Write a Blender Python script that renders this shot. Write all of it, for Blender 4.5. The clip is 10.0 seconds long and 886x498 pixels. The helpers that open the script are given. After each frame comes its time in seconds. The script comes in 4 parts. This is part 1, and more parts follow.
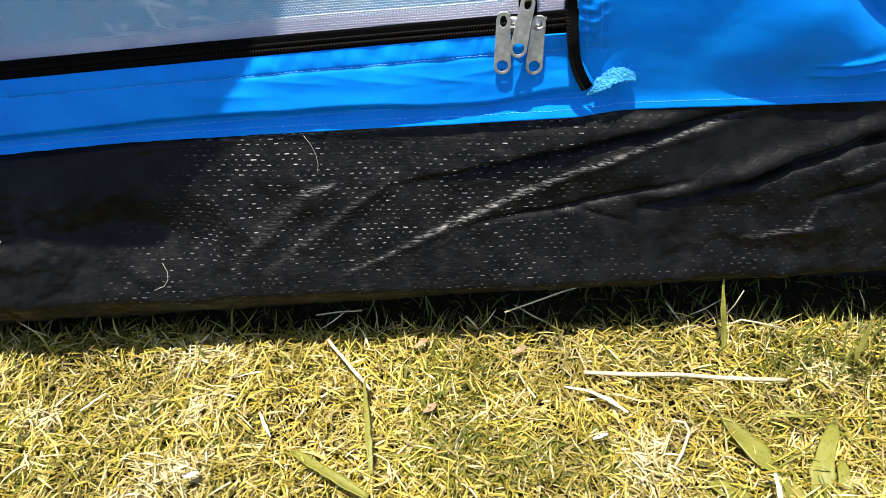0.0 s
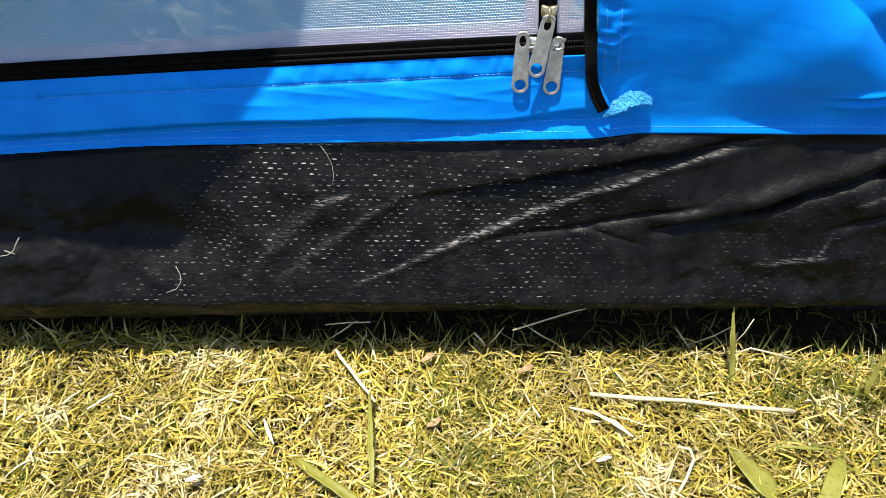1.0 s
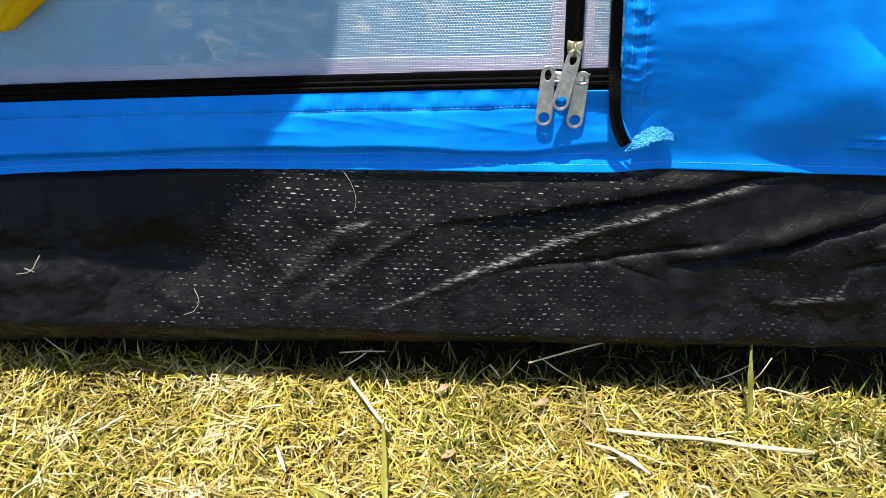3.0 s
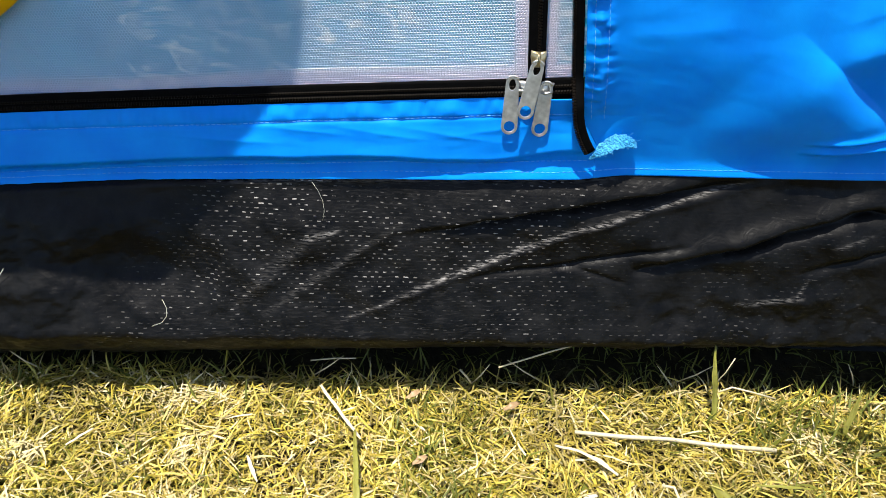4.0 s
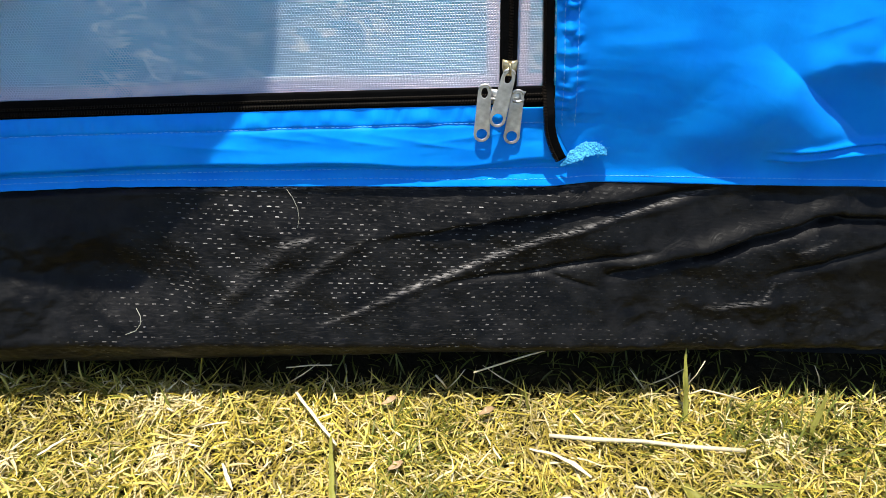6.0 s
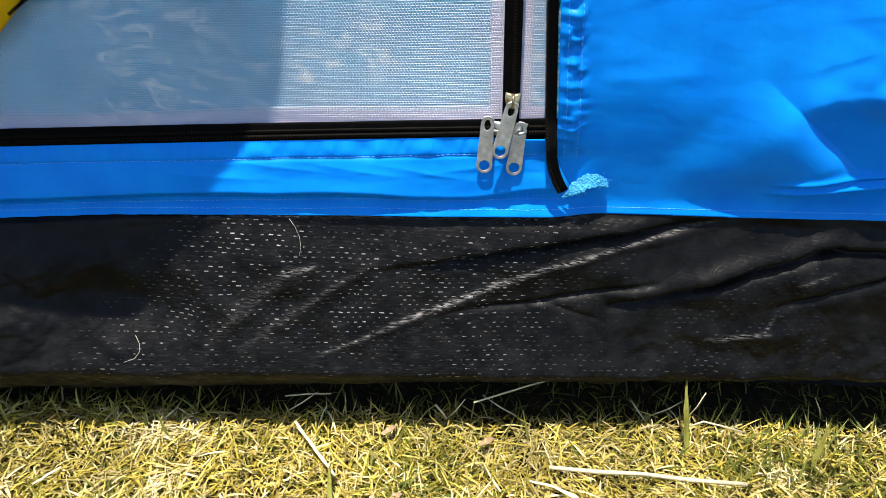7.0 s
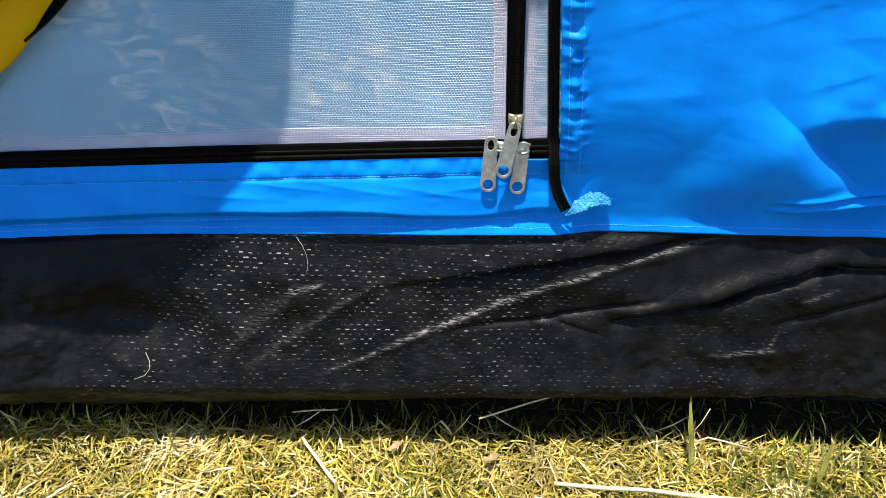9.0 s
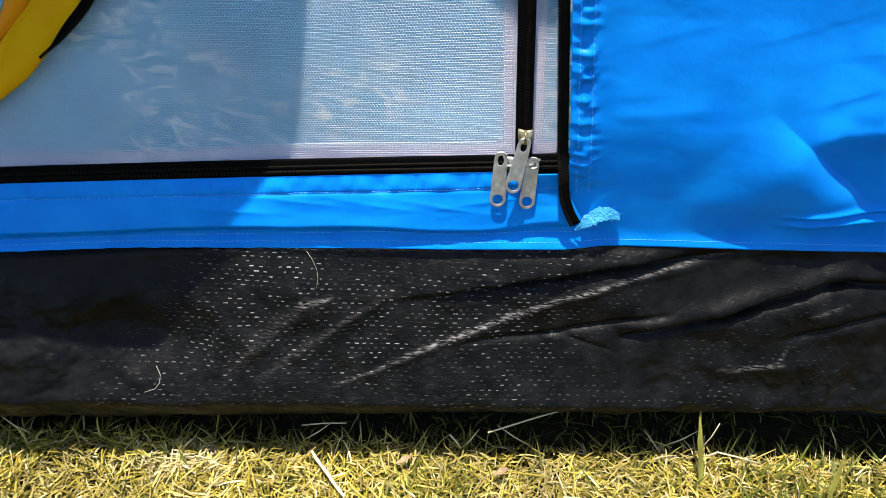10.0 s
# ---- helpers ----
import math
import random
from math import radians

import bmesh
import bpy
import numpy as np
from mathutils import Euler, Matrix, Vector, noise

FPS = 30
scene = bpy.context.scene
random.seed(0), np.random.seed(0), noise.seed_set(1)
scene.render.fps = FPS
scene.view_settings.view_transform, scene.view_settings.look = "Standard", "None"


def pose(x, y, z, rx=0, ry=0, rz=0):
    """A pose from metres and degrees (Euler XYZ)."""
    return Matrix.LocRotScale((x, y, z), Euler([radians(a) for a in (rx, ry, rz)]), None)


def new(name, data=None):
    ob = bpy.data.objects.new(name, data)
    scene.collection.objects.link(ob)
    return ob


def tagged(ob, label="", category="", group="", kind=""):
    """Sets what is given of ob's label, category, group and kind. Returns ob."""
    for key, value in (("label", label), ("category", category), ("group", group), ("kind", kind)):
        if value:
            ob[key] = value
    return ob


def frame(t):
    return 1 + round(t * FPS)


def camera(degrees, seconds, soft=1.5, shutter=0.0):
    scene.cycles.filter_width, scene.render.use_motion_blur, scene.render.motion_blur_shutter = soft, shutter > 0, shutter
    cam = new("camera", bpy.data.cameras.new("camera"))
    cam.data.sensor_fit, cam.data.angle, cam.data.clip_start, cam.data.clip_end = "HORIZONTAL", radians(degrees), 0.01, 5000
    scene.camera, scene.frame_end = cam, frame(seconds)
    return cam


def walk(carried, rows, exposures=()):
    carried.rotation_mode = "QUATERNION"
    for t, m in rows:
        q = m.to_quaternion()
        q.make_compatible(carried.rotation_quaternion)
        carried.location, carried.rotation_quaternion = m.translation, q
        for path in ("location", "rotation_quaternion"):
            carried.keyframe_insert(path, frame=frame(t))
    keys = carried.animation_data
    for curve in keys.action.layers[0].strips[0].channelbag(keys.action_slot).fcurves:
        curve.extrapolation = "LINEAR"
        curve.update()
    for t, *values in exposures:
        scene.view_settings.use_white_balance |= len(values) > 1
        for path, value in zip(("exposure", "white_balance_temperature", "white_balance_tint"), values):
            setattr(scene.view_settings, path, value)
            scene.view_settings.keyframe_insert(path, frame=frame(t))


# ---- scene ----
# ------------------------------------------------------------- camera
cam = camera(65.0, 10.0, soft=0.62)
PATH = [
    (0.0, -0.0000, -0.3359, 0.3694, 47.343, 1.005, -0.391),
    (0.5, 0.0023, -0.3394, 0.3683, 49.470, 0.708, 1.405),
    (1.0, 0.0005, -0.3390, 0.3690, 48.904, -0.170, 1.965),
    (1.5, -0.0013, -0.3450, 0.3619, 50.278, 0.395, 3.169),
    (2.0, -0.0086, -0.3438, 0.3622, 51.267, -0.390, 2.947),
    (2.5, -0.0116, -0.3454, 0.3622, 52.323, -1.181, 3.484),
    (4.0, -0.0059, -0.3435, 0.3711, 52.100, -1.933, 1.031),
    (4.5, -0.0023, -0.3431, 0.3734, 51.538, -2.489, 0.096),
    (5.0, 0.0022, -0.3479, 0.3708, 51.534, -2.331, -1.084),
    (5.5, -0.0001, -0.3480, 0.3719, 51.875, -2.442, -0.741),
    (7.0, -0.0063, -0.3443, 0.3776, 54.500, -3.294, -0.461),
    (7.5, -0.0062, -0.3390, 0.3820, 54.442, -3.292, -0.142),
    (8.0, -0.0061, -0.3406, 0.3818, 54.662, -3.253, -0.277),
    (8.5, -0.0062, -0.3440, 0.3816, 54.892, -2.945, -0.060),
    (9.0, -0.0048, -0.3477, 0.3835, 55.572, -2.770, -0.042),
    (9.5, -0.0058, -0.3482, 0.3870, 56.420, -2.741, 0.048),
    (10.0, -0.0077, -0.3466, 0.3874, 56.196, -2.623, 0.368),
]
walk(cam, [(t, pose(*r)) for t, *r in PATH], exposures=[(0.0, 1.05), (10.0, 1.05)])

# ------------------------------------------------------------- light
SUN_WAY = Vector((-0.15, -0.07, 1.0)).normalized()
world = bpy.data.worlds.new("sky")
scene.world = world
world.use_nodes = True
wn = world.node_tree
sky = wn.nodes.new("ShaderNodeTexSky")
sky.sky_type, sky.sun_disc = "NISHITA", False
sky.sun_elevation = math.asin(SUN_WAY.z)
sky.sun_rotation = math.atan2(SUN_WAY.x, SUN_WAY.y)
wn.links.new(sky.outputs[0], wn.nodes["Background"].inputs[0])
wn.nodes["Background"].inputs[1].default_value = 0.12
sun = new("sun", bpy.data.lights.new("sun", "SUN"))
sun.data.energy, sun.data.angle, sun.data.color = 5.0, radians(0.6), (1.0, 0.95, 0.86)
sun.matrix_world = SUN_WAY.to_track_quat("Z", "Y").to_matrix().to_4x4()


# ------------------------------------------------------------- material helpers
class Mat:
    """A Principled material with a few short-hands for its nodes."""

    def __init__(self, name, rough=0.5, metal=0.0, spec=0.5):
        self.m = bpy.data.materials.new(name)
        self.m.use_nodes = True
        self.t = self.m.node_tree
        self.b = self.t.nodes["Principled BSDF"]
        self.set("Roughness", rough), self.set("Metallic", metal), self.set("Specular IOR Level", spec)
        self.pos = self.t.nodes.new("ShaderNodeTexCoord").outputs["Object"]

    def set(self, key, value):
        if isinstance(value, (int, float)):
            self.b.inputs[key].default_value = value
        elif isinstance(value, tuple):
            self.b.inputs[key].default_value = (*value, 1.0)
        else:
            self.t.links.new(value, self.b.inputs[key])

    def math(self, op, a, b=0.0, c=0.0):
        n = self.t.nodes.new("ShaderNodeMath")
        n.operation = op
        for i, v in enumerate((a, b, c)):
            if isinstance(v, (int, float)):
                n.inputs[i].default_value = v
            else:
                self.t.links.new(v, n.inputs[i])
        return n.outputs[0]

    def scaled(self, sx, sy, sz):
        n = self.t.nodes.new("ShaderNodeVectorMath")
        n.operation = "MULTIPLY"
        self.t.links.new(self.pos, n.inputs[0])
        n.inputs[1].default_value = (sx, sy, sz)
        return n.outputs[0]

    def xyz(self):
        n = self.t.nodes.new("ShaderNodeSeparateXYZ")
        self.t.links.new(self.pos, n.inputs[0])
        return n.outputs

    def noise(self, scale, detail=4.0, rough=0.55, vec=None, warp=0.0):
        n = self.t.nodes.new("ShaderNodeTexNoise")
        n.inputs["Scale"].default_value, n.inputs["Detail"].default_value = scale, detail
        n.inputs["Roughness"].default_value, n.inputs["Distortion"].default_value = rough, warp
        self.t.links.new(vec or self.pos, n.inputs["Vector"])
        return n.outputs[0]

    def ramp(self, fac, *stops):
        n = self.t.nodes.new("ShaderNodeValToRGB")
        e = n.color_ramp.elements
        while len(e) < len(stops):
            e.new(0.5)
        for s, (p, c) in zip(e, stops):
            s.position = p
            s.color = (*c, 1.0) if isinstance(c, tuple) else (c, c, c, 1.0)
        self.t.links.new(fac, n.inputs[0])
        return n.outputs[0]

    def mix(self, fac, a, b, kind="MIX"):
        n = self.t.nodes.new("ShaderNodeMix")
        n.data_type, n.blend_type = "RGBA", kind
        for i, v in ((0, fac), (6, a), (7, b)):
            if isinstance(v, (int, float)):
                n.inputs[i].default_value = v
            elif isinstance(v, tuple):
                n.inputs[i].default_value = (*v, 1.0)
            else:
                self.t.links.new(v, n.inputs[i])
        return n.outputs[2]

    def bump(self, height, strength=0.3, distance=0.001):
        n = self.t.nodes.new("ShaderNodeBump")
        n.inputs["Strength"].default_value, n.inputs["Distance"].default_value = strength, distance
        self.t.links.new(height, n.inputs["Height"])
        self.t.links.new(n.outputs[0], self.b.inputs["Normal"])

    def attribute(self, name):
        n = self.t.nodes.new("ShaderNodeAttribute")
        n.attribute_name = name
        return n.outputs["Fac"]

    def island(self):
        return self.t.nodes.new("ShaderNodeNewGeometry").outputs["Random Per Island"]

    def through_light(self, colour, share):
        """Lets a share of the light shine through a thin sheet."""
        tr = self.t.nodes.new("ShaderNodeBsdfTranslucent")
        mixer = self.t.nodes.new("ShaderNodeMixShader")
        if isinstance(colour, tuple):
            tr.inputs[0].default_value = (*colour, 1.0)
        else:
            self.t.links.new(colour, tr.inputs[0])
        mixer.inputs[0].default_value = share
        self.t.links.new(self.b.outputs[0], mixer.inputs[1])
        self.t.links.new(tr.outputs[0], mixer.inputs[2])
        self.t.links.new(mixer.outputs[0], self.t.nodes["Material Output"].inputs[0])


def fabric(name, dark, light, rough=0.38, share=0.12, weave=2600.0):
    """Coated tent polyester: fine plain weave, faint blotches, crinkled coating."""
    k = Mat(name, rough, 0.0, 0.12)
    colour = k.ramp(k.noise(28.0, 5.0), (0.3, dark), (0.75, light))
    k.set("Base Color", colour)
    k.set("Roughness", k.ramp(k.noise(160.0, 3.0), (0.3, rough - 0.08), (0.7, rough + 0.1)))
    x, y, z = k.xyz()
    threads = k.math("MULTIPLY", k.math("SINE", k.math("MULTIPLY", x, weave * 2)), k.math("SINE", k.math("MULTIPLY", z, weave * 2)))
    crinkle = k.math("ADD", k.math("MULTIPLY", k.noise(130.0, 5.0, 0.6, None, 0.6), 1.0), k.math("MULTIPLY", threads, 0.035))
    k.bump(crinkle, 0.22, 0.0012)
    k.through_light(colour, share)
    return k.m


# ------------------------------------------------------------- materials
BLUE = fabric("blue_polyester", (0.0, 0.218, 0.80), (0.002, 0.305, 0.90), 0.40, 0.22)
YELLOW = fabric("yellow_polyester", (0.90, 0.52, 0.004), (0.95, 0.66, 0.012), 0.45, 0.5)
# yellow cloth coloured orange to stand for sun through two layers
ORANGE = fabric("sun_tinted_yellow_polyester", (0.80, 0.26, 0.004), (0.88, 0.42, 0.01), 0.45, 0.3)
PALE = fabric("frayed_light_blue", (0.02, 0.28, 0.58), (0.10, 0.44, 0.74), 0.6, 0.2)
CANOPY = fabric("pale_grey_polyester", (0.6, 0.62, 0.66), (0.75, 0.76, 0.78), 0.5, 0.5)


def make_lining():
    k = Mat("pale_blue_lining", 0.3)
    blot = k.noise(1.0, 8.0, 0.74, k.scaled(60, 60, 120), 1.0)
    area = k.ramp(k.noise(9.0, 2.0), (0.41, 0.0), (0.53, 1.0))
    # whitish blotches: the crumpled lining's sky sheen, put into its colour
    painted_sheen = k.math("MULTIPLY", k.ramp(blot, (0.48, 0.0), (0.62, 1.0)), area)
    base = k.ramp(k.noise(25.0, 5.0), (0.3, (0.012, 0.38, 0.62)), (0.75, (0.06, 0.60, 0.82)))
    colour = k.mix(painted_sheen, base, (0.84, 0.95, 0.98))
    k.set("Base Color", colour)
    k.bump(k.noise(110.0, 6.0, 0.65, None, 1.0), 0.8, 0.0025)
    k.through_light(colour, 0.4)
    return k.m


LINING = make_lining()


def make_groundsheet():
    k = Mat("black_woven_polyethylene", 0.38, 0.0, 0.12)
    x, y, z = k.xyz()
    # staggered rows of pale dashes painted as sun glints on the tape crossings
    row = k.math("FLOOR", k.math("DIVIDE", z, 0.0026))
    sx = k.math("ADD", k.math("DIVIDE", x, 0.0054), k.math("MULTIPLY", k.math("MODULO", row, 2.0), 0.5))
    wob = k.math("MULTIPLY", k.noise(45.0, 3.0), 1.1)
    fx = k.math("ABSOLUTE", k.math("SUBTRACT", k.math("FRACT", k.math("ADD", sx, wob)), 0.5))
    fz = k.math("ABSOLUTE", k.math("SUBTRACT", k.math("FRACT", k.math("DIVIDE", z, 0.0026)), 0.5))
    cell = k.t.nodes.new("ShaderNodeCombineXYZ")
    k.t.links.new(k.math("FLOOR", k.math("ADD", sx, wob)), cell.inputs[0])
    k.t.links.new(row, cell.inputs[1])
    white = k.t.nodes.new("ShaderNodeTexWhiteNoise")
    white.noise_dimensions = "2D"
    k.t.links.new(cell.outputs[0], white.inputs["Vector"])
    pick = white.outputs["Value"]
    glint = k.math("MULTIPLY", k.math("LESS_THAN", fx, k.math("MULTIPLY_ADD", pick, 0.16, 0.10)), k.math("LESS_THAN", fz, 0.10))
    some = k.ramp(k.noise(300.0, 2.0), (0.42, 0.0), (0.60, 1.0))
    patch = k.ramp(k.noise(9.0, 2.0), (0.40, 0.05), (0.60, 1.0))
    glint = k.math("MULTIPLY", k.math("MULTIPLY", glint, k.math("MULTIPLY", some, k.ramp(pick, (0.18, 0.0), (0.75, 1.0)))), k.math("MULTIPLY", patch, k.attribute("glint_area")))
    tape = k.math("SINE", k.math("MULTIPLY", z, 2 * math.pi / 0.0019))
    # scuffs broken into short pale lines, painted like the glint of the fibres
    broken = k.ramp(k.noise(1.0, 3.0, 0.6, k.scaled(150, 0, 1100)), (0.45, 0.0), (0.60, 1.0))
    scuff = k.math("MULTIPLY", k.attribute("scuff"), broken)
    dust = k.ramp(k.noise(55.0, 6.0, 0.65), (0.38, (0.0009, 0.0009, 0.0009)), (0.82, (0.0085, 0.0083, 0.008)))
    # pale tape lines, painted only in the sunlit area of the glints
    streak = k.math("MULTIPLY", k.ramp(k.noise(1.0, 3.0, 0.6, k.scaled(110, 0, 950)), (0.52, 0.0), (0.75, 0.03)), k.attribute("glint_area"))
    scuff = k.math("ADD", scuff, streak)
    glint_and_scuff = k.math("MINIMUM", k.math("ADD", k.math("MULTIPLY", glint, 0.95), scuff), 1.0)
    k.set("Base Color", k.mix(glint_and_scuff, dust, (0.42, 0.39, 0.36)))
    k.set("Roughness", k.ramp(k.noise(70.0, 4.0), (0.3, 0.34), (0.7, 0.55)))
    h = k.math("ADD", k.math("MULTIPLY", tape, 0.012), k.noise(70.0, 6.0, 0.6, None, 0.8))
    k.bump(h, 0.5, 0.0016)
    return k.m


GROUNDSHEET = make_groundsheet()


def make_net():
    k = Mat("white_polyester_net", 0.6, 0.0, 0.3)
    k.set("Base Color", k.ramp(k.noise(40.0, 3.0), (0.3, (0.70, 0.80, 0.88)), (0.7, (0.84, 0.89, 0.94))))
    k.through_light((0.7, 0.7, 0.75), 0.3)
    return k.m


NET = make_net()
NET_HEM = fabric("white_net_hem", (0.70, 0.62, 0.74), (0.88, 0.80, 0.86), 0.6, 0.25)


def make_black(name, base, rough):
    k = Mat(name, rough, 0.0, 0.03)
    k.set("Base Color", k.ramp(k.noise(300.0, 3.0), (0.3, base), (0.75, tuple(2.2 * c for c in base))))
    k.bump(k.noise(1500.0, 2.0), 0.4, 0.0004)
    return k.m


TAPE = make_black("black_zip_tape", (0.0014, 0.0014, 0.0014), 0.8)
COIL = make_black("black_nylon_coil", (0.005, 0.0038, 0.0028), 0.5)


def make_metal(name, dark, light):
    k = Mat(name, 0.3, 0.9, 0.5)
    k.set("Base Color", k.ramp(k.noise(220.0, 4.0), (0.3, dark), (0.7, light)))
    k.set("Roughness", k.ramp(k.noise(420.0, 4.0), (0.3, 0.28), (0.75, 0.5)))
    k.bump(k.noise(900.0, 3.0), 0.15, 0.0004)
    return k.m


METAL = make_metal("zinc_plated_metal", (0.42, 0.41, 0.39), (0.68, 0.67, 0.64))
BRASS = make_metal("dull_brass", (0.34, 0.27, 0.14), (0.58, 0.49, 0.30))


def make_thread(name, a, b):
    k = Mat(name, 0.6)
    k.set("Base Color", k.mix(k.island(), a, b))
    return k.m


BLUE_THREAD = make_thread("blue_thread", (0.03, 0.27, 0.74), (0.08, 0.38, 0.84))
WHITE_THREAD = make_thread("white_thread", (0.62, 0.62, 0.70), (0.8, 0.8, 0.84))


def make_blades(name, *stops, rough=0.5, share=0.3, weathered=True):
    k = Mat(name, rough, 0.0, 0.35)
    spread = [(i / max(1, len(stops) - 1), c) for i, c in enumerate(stops)]
    colour = k.ramp(k.island(), *spread)
    if weathered:
        colour = k.mix(k.math("MULTIPLY", k.noise(230.0, 3.0), 0.35), colour, (0.44, 0.34, 0.06))
        colour = k.mix(k.ramp(k.noise(420.0, 3.0), (0.55, 0.0), (0.75, 0.5)), colour, (0.10, 0.07, 0.02))
        dull = k.mix(0.55, colour, (0.09, 0.075, 0.015))
        colour = k.mix(k.ramp(k.noise(19.0, 3.0), (0.43, 0.0), (0.66, 0.85)), colour, dull)
    else:
        colour = k.mix(k.ramp(k.noise(300.0, 4.0), (0.5, 0.0), (0.75, 0.45)), colour, (0.30, 0.22, 0.09))
    k.set("Base Color", colour)
    k.bump(k.noise(1.0, 2.0, 0.5, k.scaled(1800, 1800, 500)), 0.3, 0.0004)
    k.through_light(colour, share)
    return k.m


GREEN = make_blades("green_grass", (0.035, 0.085, 0.008), (0.08, 0.13, 0.012), (0.20, 0.195, 0.018), (0.32, 0.275, 0.03))
# darker copy of GREEN: shade along the tent's foot put into the colour
SHADE_GREEN = make_blades("shade_darkened_grass", (0.018, 0.050, 0.006), (0.035, 0.085, 0.008), (0.09, 0.13, 0.012), (0.17, 0.18, 0.02))
THATCH = make_blades("dry_thatch", (0.07, 0.05, 0.008), (0.25, 0.18, 0.016), (0.45, 0.36, 0.04), (0.57, 0.48, 0.10), (0.36, 0.25, 0.09), (0.76, 0.67, 0.40), share=0.12)
LEAF = make_blades("broad_weed_leaf", (0.15, 0.18, 0.025), (0.27, 0.27, 0.05))
STRAW = make_blades("bleached_straw", (0.48, 0.40, 0.24), (0.68, 0.60, 0.43), share=0.1, weathered=False)
BLEACHED = make_blades("bleached_thatch", (0.30, 0.23, 0.09), (0.50, 0.42, 0.19), (0.66, 0.58, 0.36), share=0.1, weathered=False)
PETAL = make_blades("white_petal", (0.60, 0.54, 0.42), (0.78, 0.74, 0.66), share=0.25, weathered=False)
BROWN = make_blades("brown_dead_leaf", (0.30, 0.17, 0.10), (0.45, 0.30, 0.22), share=0.1)
FIBRE = make_blades("pale_fibre", (0.3, 0.3, 0.24), (0.42, 0.42, 0.34), share=0.1, weathered=False)


def make_soil():
    k = Mat("soil_and_moss", 0.9, 0.0, 0.2)
    k.set("Base Color", k.ramp(k.noise(60.0, 8.0, 0.7), (0.3, (0.008, 0.006, 0.003)), (0.55, (0.022, 0.017, 0.006)), (0.8, (0.07, 0.055, 0.02))))
    k.bump(k.noise(140.0, 8.0, 0.7), 0.9, 0.006)
    return k.m


SOIL = make_soil()


# ------------------------------------------------------------- geometry helpers
def mesh_of(name, verts, faces, material, smooth=True):
    me = bpy.data.meshes.new(name)
    me.from_pydata([tuple(map(float, v)) for v in verts], [], [tuple(map(int, f)) for f in faces])
    me.materials.append(material)
    if smooth:
        me.polygons.foreach_set("use_smooth", [True] * len(me.polygons))
    me.update()
    return me


def part(name, data, material, parent, label=""):
    """Links a bmesh or a mesh as one object under a thing or a part."""
    if isinstance(data, bmesh.types.BMesh):
        me = bpy.data.meshes.new(name)
        data.to_mesh(me)
        data.free()
        me.materials.append(material)
        me.polygons.foreach_set("use_smooth", [True] * len(me.polygons))
        data = me
    ob = new(name, data)
    ob.parent = parent
    return tagged(ob, label)


def sheet(name, X, Y, Z, material, thick=0.0, parent=None, label=""):
    """A cloth from three grids of the same shape."""
    n, m = X.shape
    V = np.stack([X, Y, Z], -1).reshape(-1, 3)
    i = np.arange(n * m).reshape(n, m)
    F = np.stack([i[:-1, :-1], i[:-1, 1:], i[1:, 1:], i[1:, :-1]], -1).reshape(-1, 4)
    ob = part(name, mesh_of(name, V, F, material), material, parent, label)
    if thick:
        mod = ob.modifiers.new("thickness", "SOLIDIFY")
        mod.thickness, mod.offset = thick, 0.0
    return ob


LATTICE = np.random.RandomState(5).rand(64, 64)


def value_noise(x, z):
    """Smooth noise from 0 to 1 on arrays, one lattice cell a unit."""
    xi, zi = np.floor(x).astype(int), np.floor(z).astype(int)
    fx, fz = x - xi, z - zi
    fx, fz = fx * fx * (3 - 2 * fx), fz * fz * (3 - 2 * fz)
    g = lambda a, b: LATTICE[a % 64, b % 64]
    return (g(xi, zi) * (1 - fx) + g(xi + 1, zi) * fx) * (1 - fz) + (g(xi, zi + 1) * (1 - fx) + g(xi + 1, zi + 1) * fx) * fz


def fbm(x, z, octaves=4):
    total, amp = 0.0, 0.5
    for k in range(octaves):
        total = total + amp * (value_noise(x * 2 ** k + 17.3 * k, z * 2 ** k + 5.1 * k) - 0.5)
        amp *= 0.5
    return total


def along(x, z, a, b):
    """Distance from the segment a b, and the share of the way along it."""
    d = np.array(b) - np.array(a)
    s = np.clip(((x - a[0]) * d[0] + (z - a[1]) * d[1]) / (d @ d), 0, 1)
    return np.hypot(x - a[0] - s * d[0], z - a[1] - s * d[1]), s


def fold(x, z, a, b, width, height):
    """A fold that fades out towards both its ends."""
    r, s = along(x, z, a, b)
    return height * np.exp(-(r / width) ** 2) * np.sqrt(np.clip(4 * s * (1 - s), 0, 1))


def smooth_step(v, lo, hi):
    s = np.clip((v - lo) / (hi - lo), 0, 1)
    return s * s * (3 - 2 * s)


def tube(points, radius, sides=6):
    """A tapering tube through points; radius is one number or one a point."""
    bm = bmesh.new()
    P = [Vector(p) for p in points]
    rings = []
    for i, p in enumerate(P):
        d = (P[min(i + 1, len(P) - 1)] - P[max(i - 1, 0)]).normalized()
        side = d.cross(Vector((0.2, 0.31, 0.93))).normalized()
        up = side.cross(d)
        r = radius[i] if isinstance(radius, (list, tuple)) else radius
        rings.append([bm.verts.new(p + r * (math.cos(a) * side + math.sin(a) * up)) for a in (2 * math.pi * k / sides for k in range(sides))])
    for a, b in zip(rings, rings[1:]):
        for k in range(sides):
            bm.faces.new((a[k], a[(k + 1) % sides], b[(k + 1) % sides], b[k]))
    bm.faces.new(rings[0][::-1]), bm.faces.new(rings[-1])
    return bm


# ------------------------------------------------------------- the tent's lines
def seam_z(x):
    return 0.149 + 0.05 * x - 0.07 * x * x


